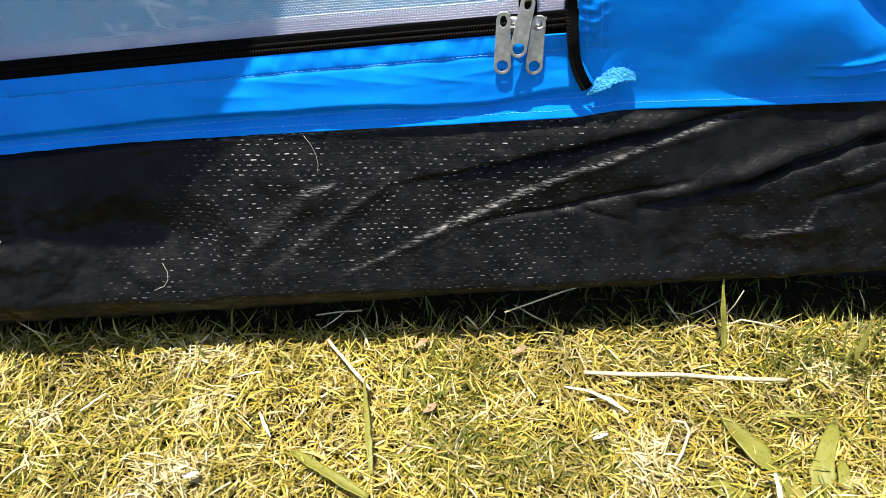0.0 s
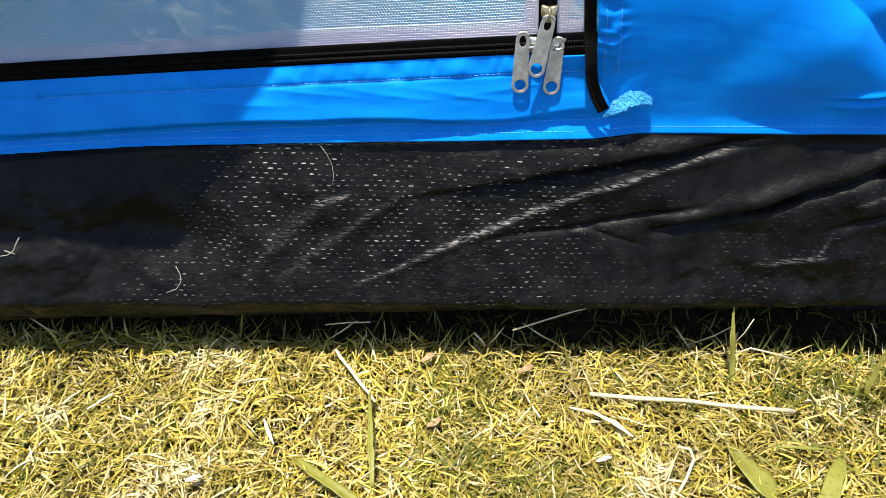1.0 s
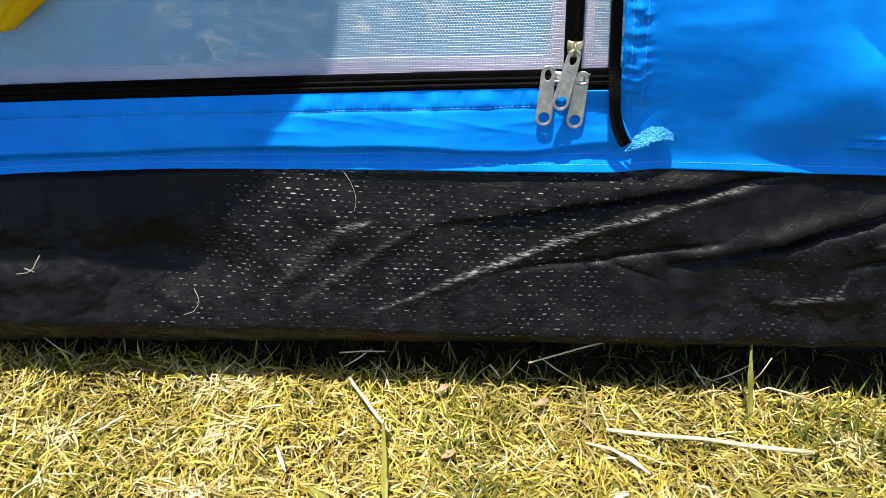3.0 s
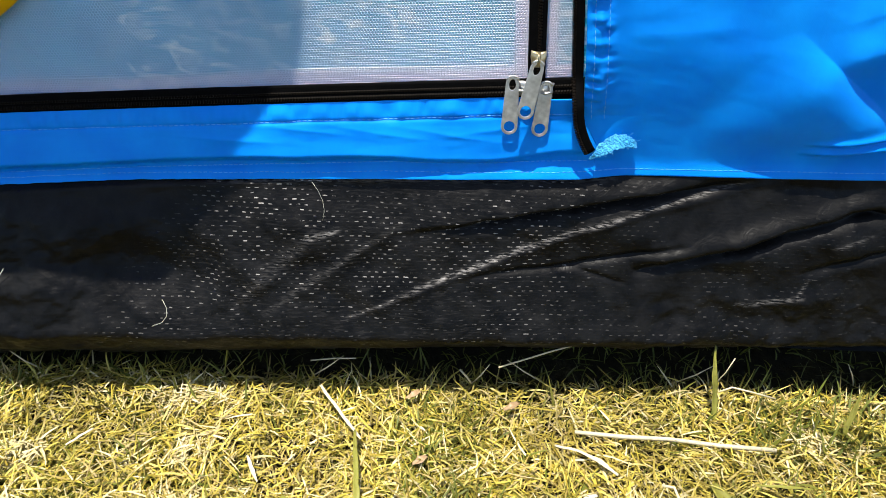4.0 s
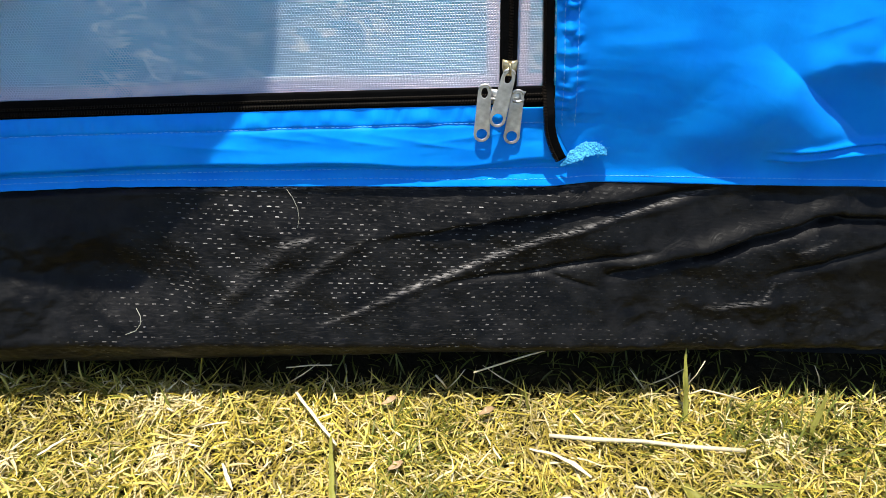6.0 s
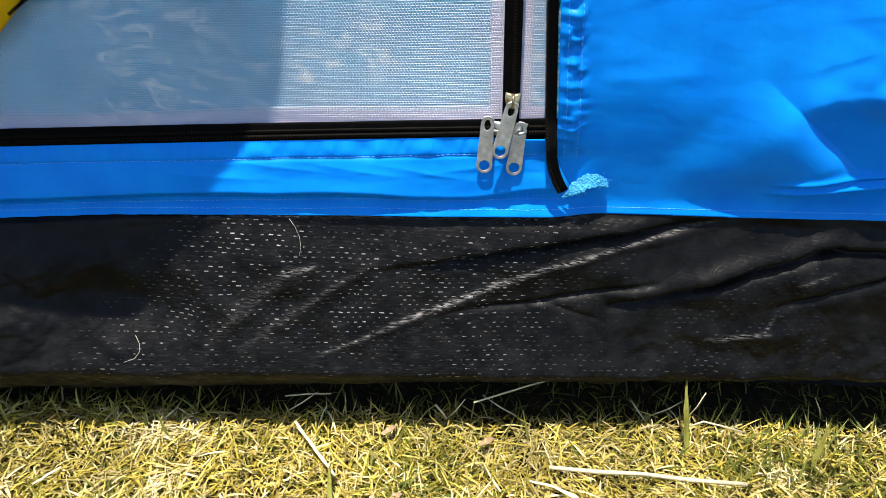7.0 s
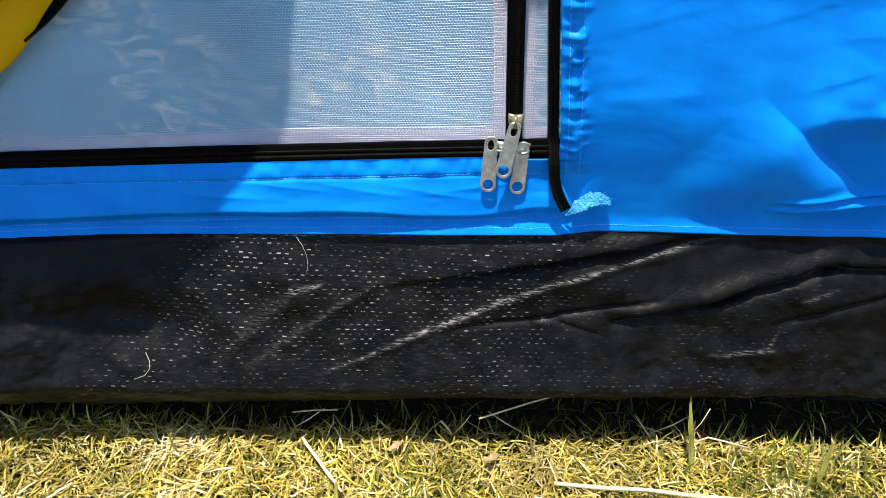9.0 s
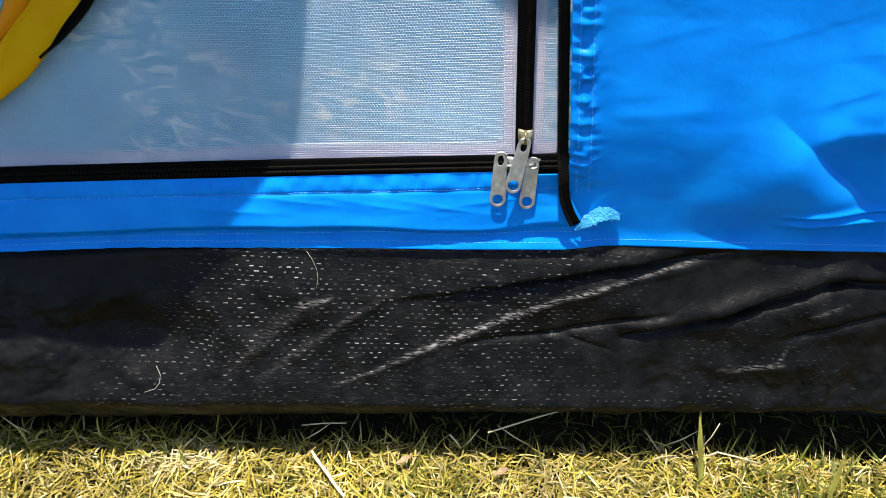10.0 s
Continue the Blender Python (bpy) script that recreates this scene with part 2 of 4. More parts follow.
def zip_z(x):
    """The lower edge of the net's zip."""
    return 0.1962 + 0.068 * x - 0.02 * x * x


ZIP_HIGH = 0.0105
NET_PITCH = 0.00165


def net_zip_x(z):
    """The left edge of the upright zip in the net."""
    return 0.0392 - 0.076 * (z - 0.221)


def edge_x(z):
    """The door's edge, which turns to the side at its foot."""
    z = np.asarray(z, float)
    return 0.0687 - 0.118 * (z - 0.202) + 12.0 * np.clip(0.196 - z, 0, 1) ** 2 + 0.02 * np.clip(0.196 - z, 0, 1)


def wall_y(x, z):
    return 0.1 * z


def ridge(v, out, up, down):
    """A sharp fold: it comes forward slowly from above and drops back below."""
    return out * np.where(v > 0, np.exp(-np.abs(v) / up), np.exp(-(v / down) ** 2))


def cloth_y(x, z):
    """The blue cloth round the door's foot: band and side panel in one."""
    lo, hi = seam_z(x), zip_z(x)
    s = np.clip((z - lo) / (hi - lo), -0.2, 1.2)
    # band: it leans out from the zip to one hanging fold, drops back, and ends in a proud stitched foot
    line = 0.40 + 0.09 * fbm(x * 13, 0 * s + 3.0) - 0.10 * smooth_step(x, -0.06, 0.0) + 0.12 * smooth_step(x, 0.02, 0.07)
    lump = np.clip(0.95 + 0.9 * fbm(x * 15, s * 0.9 + 2, 2), 0.7, 1.4)
    v = s - line
    lean = np.where(v > 0, np.clip(1 - v / (1.02 - line), 0, 1), np.exp(-(v / 0.10) ** 2))
    out = (0.0074 - 0.0018 * smooth_step(x, 0.0, 0.04)) * lean * lump
    out = out + (0.0052 + 0.0022 * smooth_step(x, -0.05, 0.01)) * np.exp(-((s + 0.02) / 0.18) ** 2) * (0.9 + 2.2 * fbm(x * 24, 0 * s + 7.0, 3) * smooth_step(s, 0.02, 0.14))
    # long slack creases that run down to the side, and finer crumple
    upper = smooth_step(s, line + 0.02, line + 0.2) * (1 - smooth_step(s, 0.72, 0.85))
    for cx, cs, slope in ((-0.13, 0.62, -2.2), (-0.085, 0.70, -3.0), (-0.045, 0.66, -3.5), (0.0, 0.60, -3.8), (0.03, 0.66, 2.0)):
        c = s - cs - slope * (x - cx)
        out = out + 0.0009 * np.exp(-np.abs(c) / 0.06) * np.exp(-((x - cx) / 0.026) ** 2) * upper
    out = out + 0.0013 * fbm(x * 26 + z * 40, z * 90 - x * 20, 3) * (0.4 + 0.6 * upper)
    hem = np.exp(-((s - 0.9) / 0.09) ** 2)
    out = out + hem * 0.0022 * (value_noise(x * 120 + z * 30, s * 1.4) - 0.3) + hem * 0.0016 * (value_noise(x * 300, s * 3 + 3) - 0.4)
    out = out - 0.0008 * np.exp(-((s - 0.80) / 0.022) ** 2) - 0.0007 * np.exp(-((s - 0.21) / 0.022) ** 2)
    foot = np.exp(-((s - 0.12) / 0.07) ** 2)
    out = out + foot * 0.0013 * (value_noise(x * 230 + z * 90, s * 3) - 0.2)
    band = out
    # side panel: bellied, with an overhanging crease that fans out
    out = 0.0075 * smooth_step(z, 0.15, 0.235) + 0.0004 * fbm(x * 40 + z * 60, z * 90 - x * 10, 3) + 0.0060 * fbm(x * 9 + z * 6, z * 14 - x * 3, 3)
    # slack creases across the panel
    for cx, cz, slope, size, reach in ((0.115, 0.283, 0.30, 0.0002, 0.03), (0.098, 0.250, 0.12, 0.0003, 0.016), (0.19, 0.290, 0.35, 0.0002, 0.03), (0.225, 0.258, 0.35, 0.0006, 0.02),
                                       (0.255, 0.268, -0.2, 0.0005, 0.02), (0.16, 0.315, 0.25, 0.0002, 0.05), (0.24, 0.282, 0.2, 0.0004, 0.03)):
        out = out + ridge(z - cz - slope * (x - cx), size, 0.014, 0.003) * np.exp(-((x - cx) / reach) ** 2)
    out = out - 0.05 * np.clip(z - 0.232, 0, 0.06) * smooth_step(x, 0.075, 0.10)
    zr = 0.2306 + 0.11 * (x - 0.1985) + 0.004 * np.sin(x * 60)
    facet = np.where(z > zr, np.clip(1 - (z - zr) / 0.055, 0, 1), np.exp(-((z - zr) / 0.011) ** 2))
    out = out + 0.0150 * facet * np.clip((x - 0.194) / 0.062, 0, 1) * (0.75 + 1.2 * fbm(x * 30, z * 30, 3))
    a, b = np.array((0.1985, 0.2306)), np.array((0.2569, 0.1891))
    d = (b - a) / np.linalg.norm(b - a)
    q = (x - a[0]) * d[0] + (z - a[1]) * d[1]
    n = -((x - a[0]) * -d[1] + (z - a[1]) * d[0])
    span = smooth_step(q, -0.03, 0.015) * (1 - smooth_step(q, 0.045, 0.078))
    out = out + np.where(n > 0, 0.0150 * (1 - np.exp(-n / 0.014)) * np.exp(-n / 0.045), 0) * span * smooth_step(z - lo, 0.008, 0.036)
    zs = 0.1745 + 0.125 * (x - 0.2056)
    strip = smooth_step(x, 0.198, 0.222)
    out = out + (ridge(z - zs, 0.0055, 0.003, 0.002) + ridge(z - zs - 0.0065, 0.0030, 0.002, 0.0015)) * strip
    out = out + 0.0045 * np.exp(-((z - seam_z(x) + 0.001) / 0.0065) ** 2) * np.clip(1.2 * fbm(x * 11 + 4, 0 * z, 3) + 0.6, 0.2, 1)
    out = out + ridge(z - 0.240 - 0.1 * (x - 0.1), 0.0007, 0.012, 0.006) * smooth_step(x, 0.085, 0.1) * (1 - smooth_step(x, 0.13, 0.16))
    r = x - edge_x(z)
    pucker = np.exp(-((r - 0.011) / 0.006) ** 2) * smooth_step(z, 0.178, 0.20)
    out = out + pucker * (0.0009 + 0.0042 * (value_noise(x * 190, z * 320) - 0.4) + 0.0016 * (value_noise(x * 90, z * 140) - 0.3))
    share = smooth_step(x, 0.07, 0.105)
    share = np.maximum(share, smooth_step(z, 0.185, 0.2) * (x > 0.05))
    return wall_y(x, z) - (band * (1 - share) + out * share)


def sheet_y(x, z):
    """The groundsheet's upstand, from the seam down over its bulge."""
    knots_z = (-0.002, 0.003, 0.015, 0.030, 0.044, 0.056, 0.074, 0.098, 0.119, 0.150)
    knots_y = (0.030, 0.016, 0.004, -0.011, -0.0255, -0.0325, -0.0225, -0.010, -0.003, 0.0135)
    low = 1 - smooth_step(z, 0.05, 0.13)
    return np.interp(z, knots_z, knots_y) + 0.03 * x * low + 0.035 * x * (1 - smooth_step(z, 0.03, 0.06))


tent = tagged(new("tent"), "blue tent with white net door, black groundsheet upstand, on dry grass", "tent")


# ------------------------------------------------------------- groundsheet
def build_groundsheet():
    x = np.concatenate([np.linspace(-1.0, -0.42, 30), np.linspace(-0.41, 0.41, 640), np.linspace(0.42, 1.0, 30)])
    s = np.linspace(0, 1, 150)
    X, Sv = np.meshgrid(x, s)
    Z = -0.002 + Sv * (seam_z(X) + 0.002 + 0.007)
    Y = sheet_y(X, Z)
    for _ in range(5):
        Y[1:-1] = 0.25 * Y[:-2] + 0.5 * Y[1:-1] + 0.25 * Y[2:]
    mid = np.clip(Sv * 5, 0, 1) * np.clip((1 - Sv) * 11, 0, 1)
    d = 0.010 * fbm(X * 7 + Z * 4, Z * 11 - X * 2, 4) + 0.0050 * fbm(X * 40, Z * 48 + X * 20, 4)
    d = d + fold(X, Z, (-0.055, 0.070), (0.105, 0.128), 0.0026, 0.0008) + fold(X, Z, (0.08, 0.121), (0.20, 0.156), 0.0026, 0.0012)
    d = d + fold(X, Z, (-0.13, 0.075), (-0.07, 0.120), 0.006, 0.0014) + fold(X, Z, (-0.10, 0.076), (-0.034, 0.12), 0.005, 0.0014)
    for a, b, w, h in (((0.115, 0.096), (0.205, 0.120), 0.0030, 0.005), ((0.17, 0.111), (0.262, 0.140), 0.0036, 0.0065), ((0.24, 0.137), (0.34, 0.138), 0.003, 0.005)):
        d = d - fold(X, Z, a, b, w, h) + fold(X, Z, (a[0], a[1] + 0.007), (b[0], b[1] + 0.007), 0.006, 0.004)
    d = d - fold(X, Z, (0.015, 0.093), (0.085, 0.099), 0.0017, 0.0022) - fold(X, Z, (0.075, 0.098), (0.113, 0.089), 0.0015, 0.0018)
    d = d - fold(X, Z, (0.065, 0.096), (0.15, 0.116), 0.0020, 0.0030)
    d = d - fold(X, Z, (0.0, 0.121), (0.185, 0.153), 0.004, 0.0040)
    crest = Z - 0.1245 - 0.172 * X + 0.0025 * fbm(X * 30, 0 * Z + 2, 2)
    d = d + ridge(crest, 0.0082, 0.024, 0.0022) * smooth_step(X, -0.05, 0.05) * (1 - smooth_step(X, 0.115, 0.17))
    d = d - fold(X, Z, (0.22, 0.100), (0.31, 0.128), 0.0026, 0.003)
    d = d - fold(X, Z, (-0.23, 0.092), (-0.14, 0.088), 0.016, 0.007)
    d = d + fold(X, Z, (-0.38, 0.100), (-0.19, 0.114), 0.013, 0.005) + fold(X, Z, (-0.36, 0.075), (-0.22, 0.082), 0.007, 0.004)
    low_right = smooth_step(X, 0.05, 0.16) * (1 - smooth_step(Z, 0.075, 0.095))
    d = d + low_right * 0.006 * fbm(X * 55 + Z * 30, Z * 80 - X * 25, 4)
    d = d + (1 - smooth_step(X, -0.24, -0.15)) * 0.007 * fbm(X * 45 - Z * 40, Z * 70 + X * 15, 4)
    d = d + fold(X, Z, (0.17, 0.080), (0.25, 0.087), 0.006, 0.003)
    # tucked in behind the blue cloth over the seam
    over = Z - seam_z(X)
    Y = Y - d * mid * (1 - smooth_step(over, -0.004, 0.001)) + 0.010 * smooth_step(over, 0.0, 0.006)
    ob = sheet("groundsheet", X, Y, Z, GROUNDSHEET, 0.0006, tent, "black woven polyethylene upstand, creased, with scuffs and painted sun glints")
    me = ob.data
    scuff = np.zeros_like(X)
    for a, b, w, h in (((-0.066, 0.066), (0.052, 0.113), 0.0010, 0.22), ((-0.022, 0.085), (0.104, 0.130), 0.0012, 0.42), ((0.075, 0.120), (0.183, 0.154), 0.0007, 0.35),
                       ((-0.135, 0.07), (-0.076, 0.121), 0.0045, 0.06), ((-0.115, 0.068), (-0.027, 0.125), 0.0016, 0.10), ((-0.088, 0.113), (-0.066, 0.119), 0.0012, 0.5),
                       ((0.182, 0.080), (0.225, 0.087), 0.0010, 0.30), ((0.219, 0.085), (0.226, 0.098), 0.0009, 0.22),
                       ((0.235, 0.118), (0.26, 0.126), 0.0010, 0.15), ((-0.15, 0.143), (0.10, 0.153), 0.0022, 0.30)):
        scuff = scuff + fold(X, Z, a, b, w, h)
    # keeps the painted glints out of the flap's shadow, sparser to the right
    glint_area = smooth_step(X + 0.8 * (0.095 - Z), -0.205, -0.135) * (1 - 0.85 * smooth_step(X, 0.0, 0.11)) * (1 - 0.5 * smooth_step(X, 0.15, 0.25))
    for key, values in (("scuff", np.clip(scuff, 0, 1)), ("glint_area", glint_area)):
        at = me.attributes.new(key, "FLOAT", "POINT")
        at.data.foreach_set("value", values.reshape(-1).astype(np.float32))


build_groundsheet()


# ------------------------------------------------------------- blue cloth
def build_band():
    x = np.concatenate([np.linspace(-1.0, -0.36, 30), np.linspace(-0.355, 0.0845, 620)])
    X, Sv = np.meshgrid(x, np.linspace(0, 1, 84))
    lo = seam_z(X) + 0.0010 + 0.0024 * smooth_step(-X, 0.02, 0.2)
    Z = lo + Sv * (zip_z(X) + 0.001 - lo)
    return sheet("lower_band", X, cloth_y(X, Z) - 0.001, Z, BLUE, 0.0007, tent, "shiny blue polyester band under the zip")


def build_panel():
    w = np.concatenate([np.linspace(0, 1, 210), np.linspace(1.03, 5.0, 40)])
    u = np.concatenate([np.linspace(0, 0.28, 380), np.linspace(0.29, 0.95, 40)])
    U, W = np.meshgrid(u, w)
    Z = 0.150 + W * 0.17
    left = np.where(Z > 0.170, edge_x(Z) + 0.003, 0.0840)
    X = left + U
    lo = seam_z(X) + 0.0010
    Z = np.where(W < 1, lo + (0.32 - lo) * np.clip(W, 0, 1), Z)
    sheet("side_panel", X, cloth_y(X, Z) - 0.001, Z, BLUE, 0.0008, tent, "creased blue polyester panel beside the door")


build_band()
build_panel()


# ------------------------------------------------------------- net and lining
def build_net(name, inside, offset, hole, material, label):
    """Knitted netting: a sheet of small six-sided holes between rounded threads."""
    dx, dz = NET_PITCH, NET_PITCH * 0.80
    j, i = np.meshgrid(np.arange(int(0.16 / dz)), np.arange(int(0.40 / dx)), indexing="ij")
    cx = (-0.335 + dx * (i + 0.5 * (j % 2)) + offset).reshape(-1)
    cz = zip_z(cx) + ZIP_HIGH - 0.002 + dz * j.reshape(-1) + offset
    keep = inside(cx, cz)
    cx, cz = cx[keep], cz[keep]
    a = math.pi / 6 + np.arange(6) * math.pi / 3
    rings = []
    for size, back in ((1.155, 0.0), ((1.155 + hole) / 2, 0.00002), (hole, 0.00028)):
        px = cx[:, None] + dx * 0.5 * np.cos(a) * size
        pz = cz[:, None] + dx * 0.5 * np.sin(a) * size * 0.9
        rings.append(np.stack([px, net_y(px, pz) - abs(offset) + back, pz], -1))
    V = np.stack(rings, 1).reshape(-1, 3)
    n = np.arange(len(cx))[:, None, None] * 18
    k, r = np.arange(6), np.arange(2)[:, None] * 6
    q = (k + 1) % 6
    F = np.stack([n + r + k, n + r + q, n + r + 6 + q, n + r + 6 + k], -1).reshape(-1, 4)
    tagged(part(name, mesh_of(name, V, F, material, False), material, tent, label), kind="stuff")


def in_net(x, z):
    near = net_zip_x(z)
    return (x < edge_x(z) - 0.002) & ~((near + 0.001 < x) & (x < near + 0.0085) & (z > 0.2))


def in_hem(x, z):
    near = net_zip_x(z)
    low = z - zip_z(x) - ZIP_HIGH
    return in_net(x, z) & ((low < 0.0078) | ((near - 0.0068 < x) & (x < near + 0.016)))


def net_y(x, z):
    return 0.1 * z + 0.003 + 0.002 * np.sin(x * 31 + 1) * np.sin(z * 26)


def build_lining():
    x, z = np.linspace(-0.9, 0.075, 420), np.linspace(0.17, 0.55, 200)
    X, Z = np.meshgrid(x, z)
    Y = 0.1 * Z + 0.008 + 0.007 * fbm(X * 13 + Z * 8, Z * 17 - X * 6, 5) + 0.004 * fbm(X * 60, Z * 60, 3)
    sheet("door_lining", X, Y, Z, LINING, 0.0006, tent, "crumpled pale blue inner door behind the net")


build_net("door_net", in_net, 0.0, 0.885, NET, "white insect netting, partly in shade")
build_net("net_hem", in_hem, 0.0006, 0.82, NET_HEM, "doubled white netting hem along the zips")
build_lining()


# ------------------------------------------------------------- stitching
def stitches(name, line, depth, step, length, radius, material, label):
    """A row of thread stitches, each a small rounded bead."""
    P = np.array(line)
    run = np.concatenate([[0], np.cumsum(np.linalg.norm(np.diff(P, axis=0), axis=1))])
    V, F = [], []
    for q in np.arange(0, run[-1] - length, step):
        a = np.array([np.interp(q, run, P[:, i]) for i in (0, 1)])
        b = np.array([np.interp(q + length, run, P[:, i]) for i in (0, 1)])
        d = (b - a) / (np.linalg.norm(b - a) + 1e-9)
        nrm = np.array((-d[1], d[0]))
        k = len(V)
        for f, r in ((0.0, 0.3), (0.25, 1.0), (0.75, 1.0), (1.0, 0.3)):
            c = a + (b - a) * f
            y = float(depth(c[0], c[1]))
            for ang in range(6):
                o = radius * r * math.cos(ang * math.pi / 3)
                V.append((c[0] + nrm[0] * o, y - radius * 0.3 - radius * r * math.sin(ang * math.pi / 3), c[1] + nrm[1] * o))
        for m in range(3):
            F += [(k + 6 * m + i, k + 6 * m + (i + 1) % 6, k + 6 * m + 6 + (i + 1) % 6, k + 6 * m + 6 + i) for i in range(6)]
    tagged(part(name, mesh_of(name, V, F, material), material, tent, label), kind="stuff")


def on_cloth(x, z):
    return cloth_y(np.array([x]), np.array([z]))[0] - 0.0014


def on_net(x, z):
    return net_y(x, z) - 0.0009


xs = np.linspace(-0.34, 0.083, 260)
stitches("band_top_stitching", [(x, zip_z(x) - 0.0088) for x in xs[:-8]], on_cloth, 0.0031, 0.0025, 0.00024, BLUE_THREAD, "light blue thread row")
stitches("band_foot_stitching", [(x, seam_z(x) + 0.0103) for x in xs], on_cloth, 0.0031, 0.0025, 0.00024, BLUE_THREAD, "light blue thread row")
stitches("band_seam_stitching", [(x, seam_z(x) + 0.0050 + 0.0022 * smooth_step(-x, 0.02, 0.2)) for x in np.linspace(-0.34, 0.30, 300)], on_cloth, 0.0031, 0.0025, 0.00024, BLUE_THREAD, "light blue thread row")
zs = np.linspace(0.19, 0.36, 150)
stitches("panel_stitching", [(float(edge_x(z)) + 0.0075, z) for z in zs], on_cloth, 0.0033, 0.0026, 0.00024, BLUE_THREAD, "light blue thread row")
stitches("panel_stitching", [(float(edge_x(z)) + 0.0150, z) for z in zs], on_cloth, 0.0033, 0.0026, 0.00024, BLUE_THREAD, "light blue thread row")
stitches("net_hem_stitching", [(x, zip_z(x) + ZIP_HIGH + 0.0080) for x in np.linspace(-0.33, 0.030, 200)], on_net, 0.0024, 0.0022, 0.0002, WHITE_THREAD, "white thread row")
stitches("net_zip_stitching", [(net_zip_x(z) - 0.0066, z) for z in np.linspace(0.208, 0.34, 90)], on_net, 0.0024, 0.0022, 0.0002, WHITE_THREAD, "white thread row")
stitches("net_zip_stitching", [(net_zip_x(z) - 0.0012, z) for z in np.linspace(0.208, 0.34, 90)], on_net, 0.0024, 0.0022, 0.0002, WHITE_THREAD, "white thread row")
stitches("net_zip_stitching", [(net_zip_x(z) + 0.0150, z) for z in np.linspace(0.212, 0.34, 90)], on_net, 0.0024, 0.0022, 0.0002, WHITE_THREAD, "white thread row")


# ------------------------------------------------------------- frayed patch at the zip's foot
def build_patch():
    U, W = np.meshgrid(np.linspace(0, 1, 120), np.linspace(0, 1, 60))
    rag = 0.0012 * (value_noise(U * 26, W * 0 + 3) - 0.5)
    X = 0.0800 + 0.0265 * U + 0.004 * W * (1 - U)
    Z = 0.1700 + 0.0085 * np.sin(U * 2.4) - 0.001 * U + (W - 0.5) * 0.0088 * (1 - 0.75 * U ** 2) + rag * (W < 0.08) - rag * (W > 0.92)
    Y = np.array([[on_cloth(a, b) for a, b in zip(r, q)] for r, q in zip(X, Z)])
    Y = Y - 0.0010 - 0.0055 * (1 - W) * (0.35 + 0.65 * np.sin(np.clip(U, 0, 1) * 3.0)) - 0.0010 * fbm(U * 14, W * 9, 3)
    Y = Y - 0.0009 * (1.6 * value_noise(U * 40 + 8 * W, W * 15) + 0.8 * value_noise(U * 75, W * 28 + 5) - 1.2)
    patch = sheet("frayed_patch", X, Y, Z, PALE, 0.0006, tent, "frayed light blue reinforcement scrap")
    rs = np.random.RandomState(4)
    for k in range(14):
        u = rs.rand()
        i = int(u * 119)
        row = rs.choice((0, 59))
        p = Vector((X[row, i], Y[row, i], Z[row, i]))
        q = p + Vector((rs.uniform(-0.002, 0.003), -0.0008, rs.uniform(-0.002, 0.0025) - (0.001 if row == 0 else -0.001)))
        part("loose_thread", tube([p, (p + q) / 2 + Vector((0, -0.0006, 0.0003)), q], [0.00013, 0.00012, 0.00006], 4), PALE, patch)


build_patch()


# ------------------------------------------------------------- zips
def ribbon(name, centre, half, label, proud=0.0, material=None):
    """A woven tape along a line of (x, z) points, slightly domed."""
    P = np.array(centre)
    d = np.gradient(P, axis=0)
    d /= np.linalg.norm(d, axis=1)[:, None]
    n = np.stack([-d[:, 1], d[:, 0]], 1)
    s = np.linspace(-1, 1, 9)
    X = P[:, :1] + n[:, :1] * half * s
    Z = P[:, 1:] + n[:, 1:] * half * s
    Y = 0.1 * Z - (proud(Z) if callable(proud) else proud) - 0.0004 * (1 - s ** 2) * np.ones_like(X) + 0.0005 * fbm(X * 60, Z * 60, 2)
    return sheet(name, X, Y, Z, material or TAPE, 0.0006, tent, label)


def coil(name, centre, offset, pitch, size, proud, label):
    """Nylon teeth in a row: one bent bead a tooth."""
    P = np.array(centre)
    seg = np.linalg.norm(np.diff(P, axis=0), axis=1)
    run = np.concatenate([[0], np.cumsum(seg)])
    V, F = [], []
    for q in np.arange(0, run[-1], pitch):
        x, z = np.interp(q, run, P[:, 0]), np.interp(q, run, P[:, 1])
        x2, z2 = np.interp(q + 0.001, run, P[:, 0]), np.interp(q + 0.001, run, P[:, 1])
        t = np.array([x2 - x, z2 - z])
        t = t / (np.linalg.norm(t) + 1e-9)
        nrm = np.array([-t[1], t[0]])
        c = np.array([x, z]) + nrm * offset
        for side in (-1, 1):
            k = len(V)
            for a, h in ((-1, 0.0), (-0.5, 0.8), (0.5, 0.8), (1, 0.0)):
                for b in (-1, 1):
                    p = c + nrm * a * size + t * (b * pitch * 0.30 + a * 0.2 * pitch)
                    if side == 1:
                        V.append((p[0], 0.1 * p[1] - (proud(p[1]) if callable(proud) else proud) - h * size, p[1]))
            if side == 1:
                F += [(k, k + 1, k + 3, k + 2), (k + 2, k + 3, k + 5, k + 4), (k + 4, k + 5, k + 7, k + 6), (k, k + 2, k + 4, k + 6), (k + 7, k + 5, k + 3, k + 1)]
    return tagged(part(name, mesh_of(name, V, F, COIL, False), COIL, tent, label), kind="stuff")


low_line = [(x, zip_z(x) + ZIP_HIGH / 2) for x in np.linspace(-0.40, 0.072, 160)]
up_line = [(net_zip_x(z) + 0.00475, z) for z in np.linspace(0.206, 0.45, 90)]
edge_line = [(float(edge_x(z)), z) for z in np.linspace(0.45, 0.1722, 170)]
ribbon("lower_zip_tape", low_line, ZIP_HIGH / 2 + 0.0008, "black woven zip tape along the door sill", 0.0004)
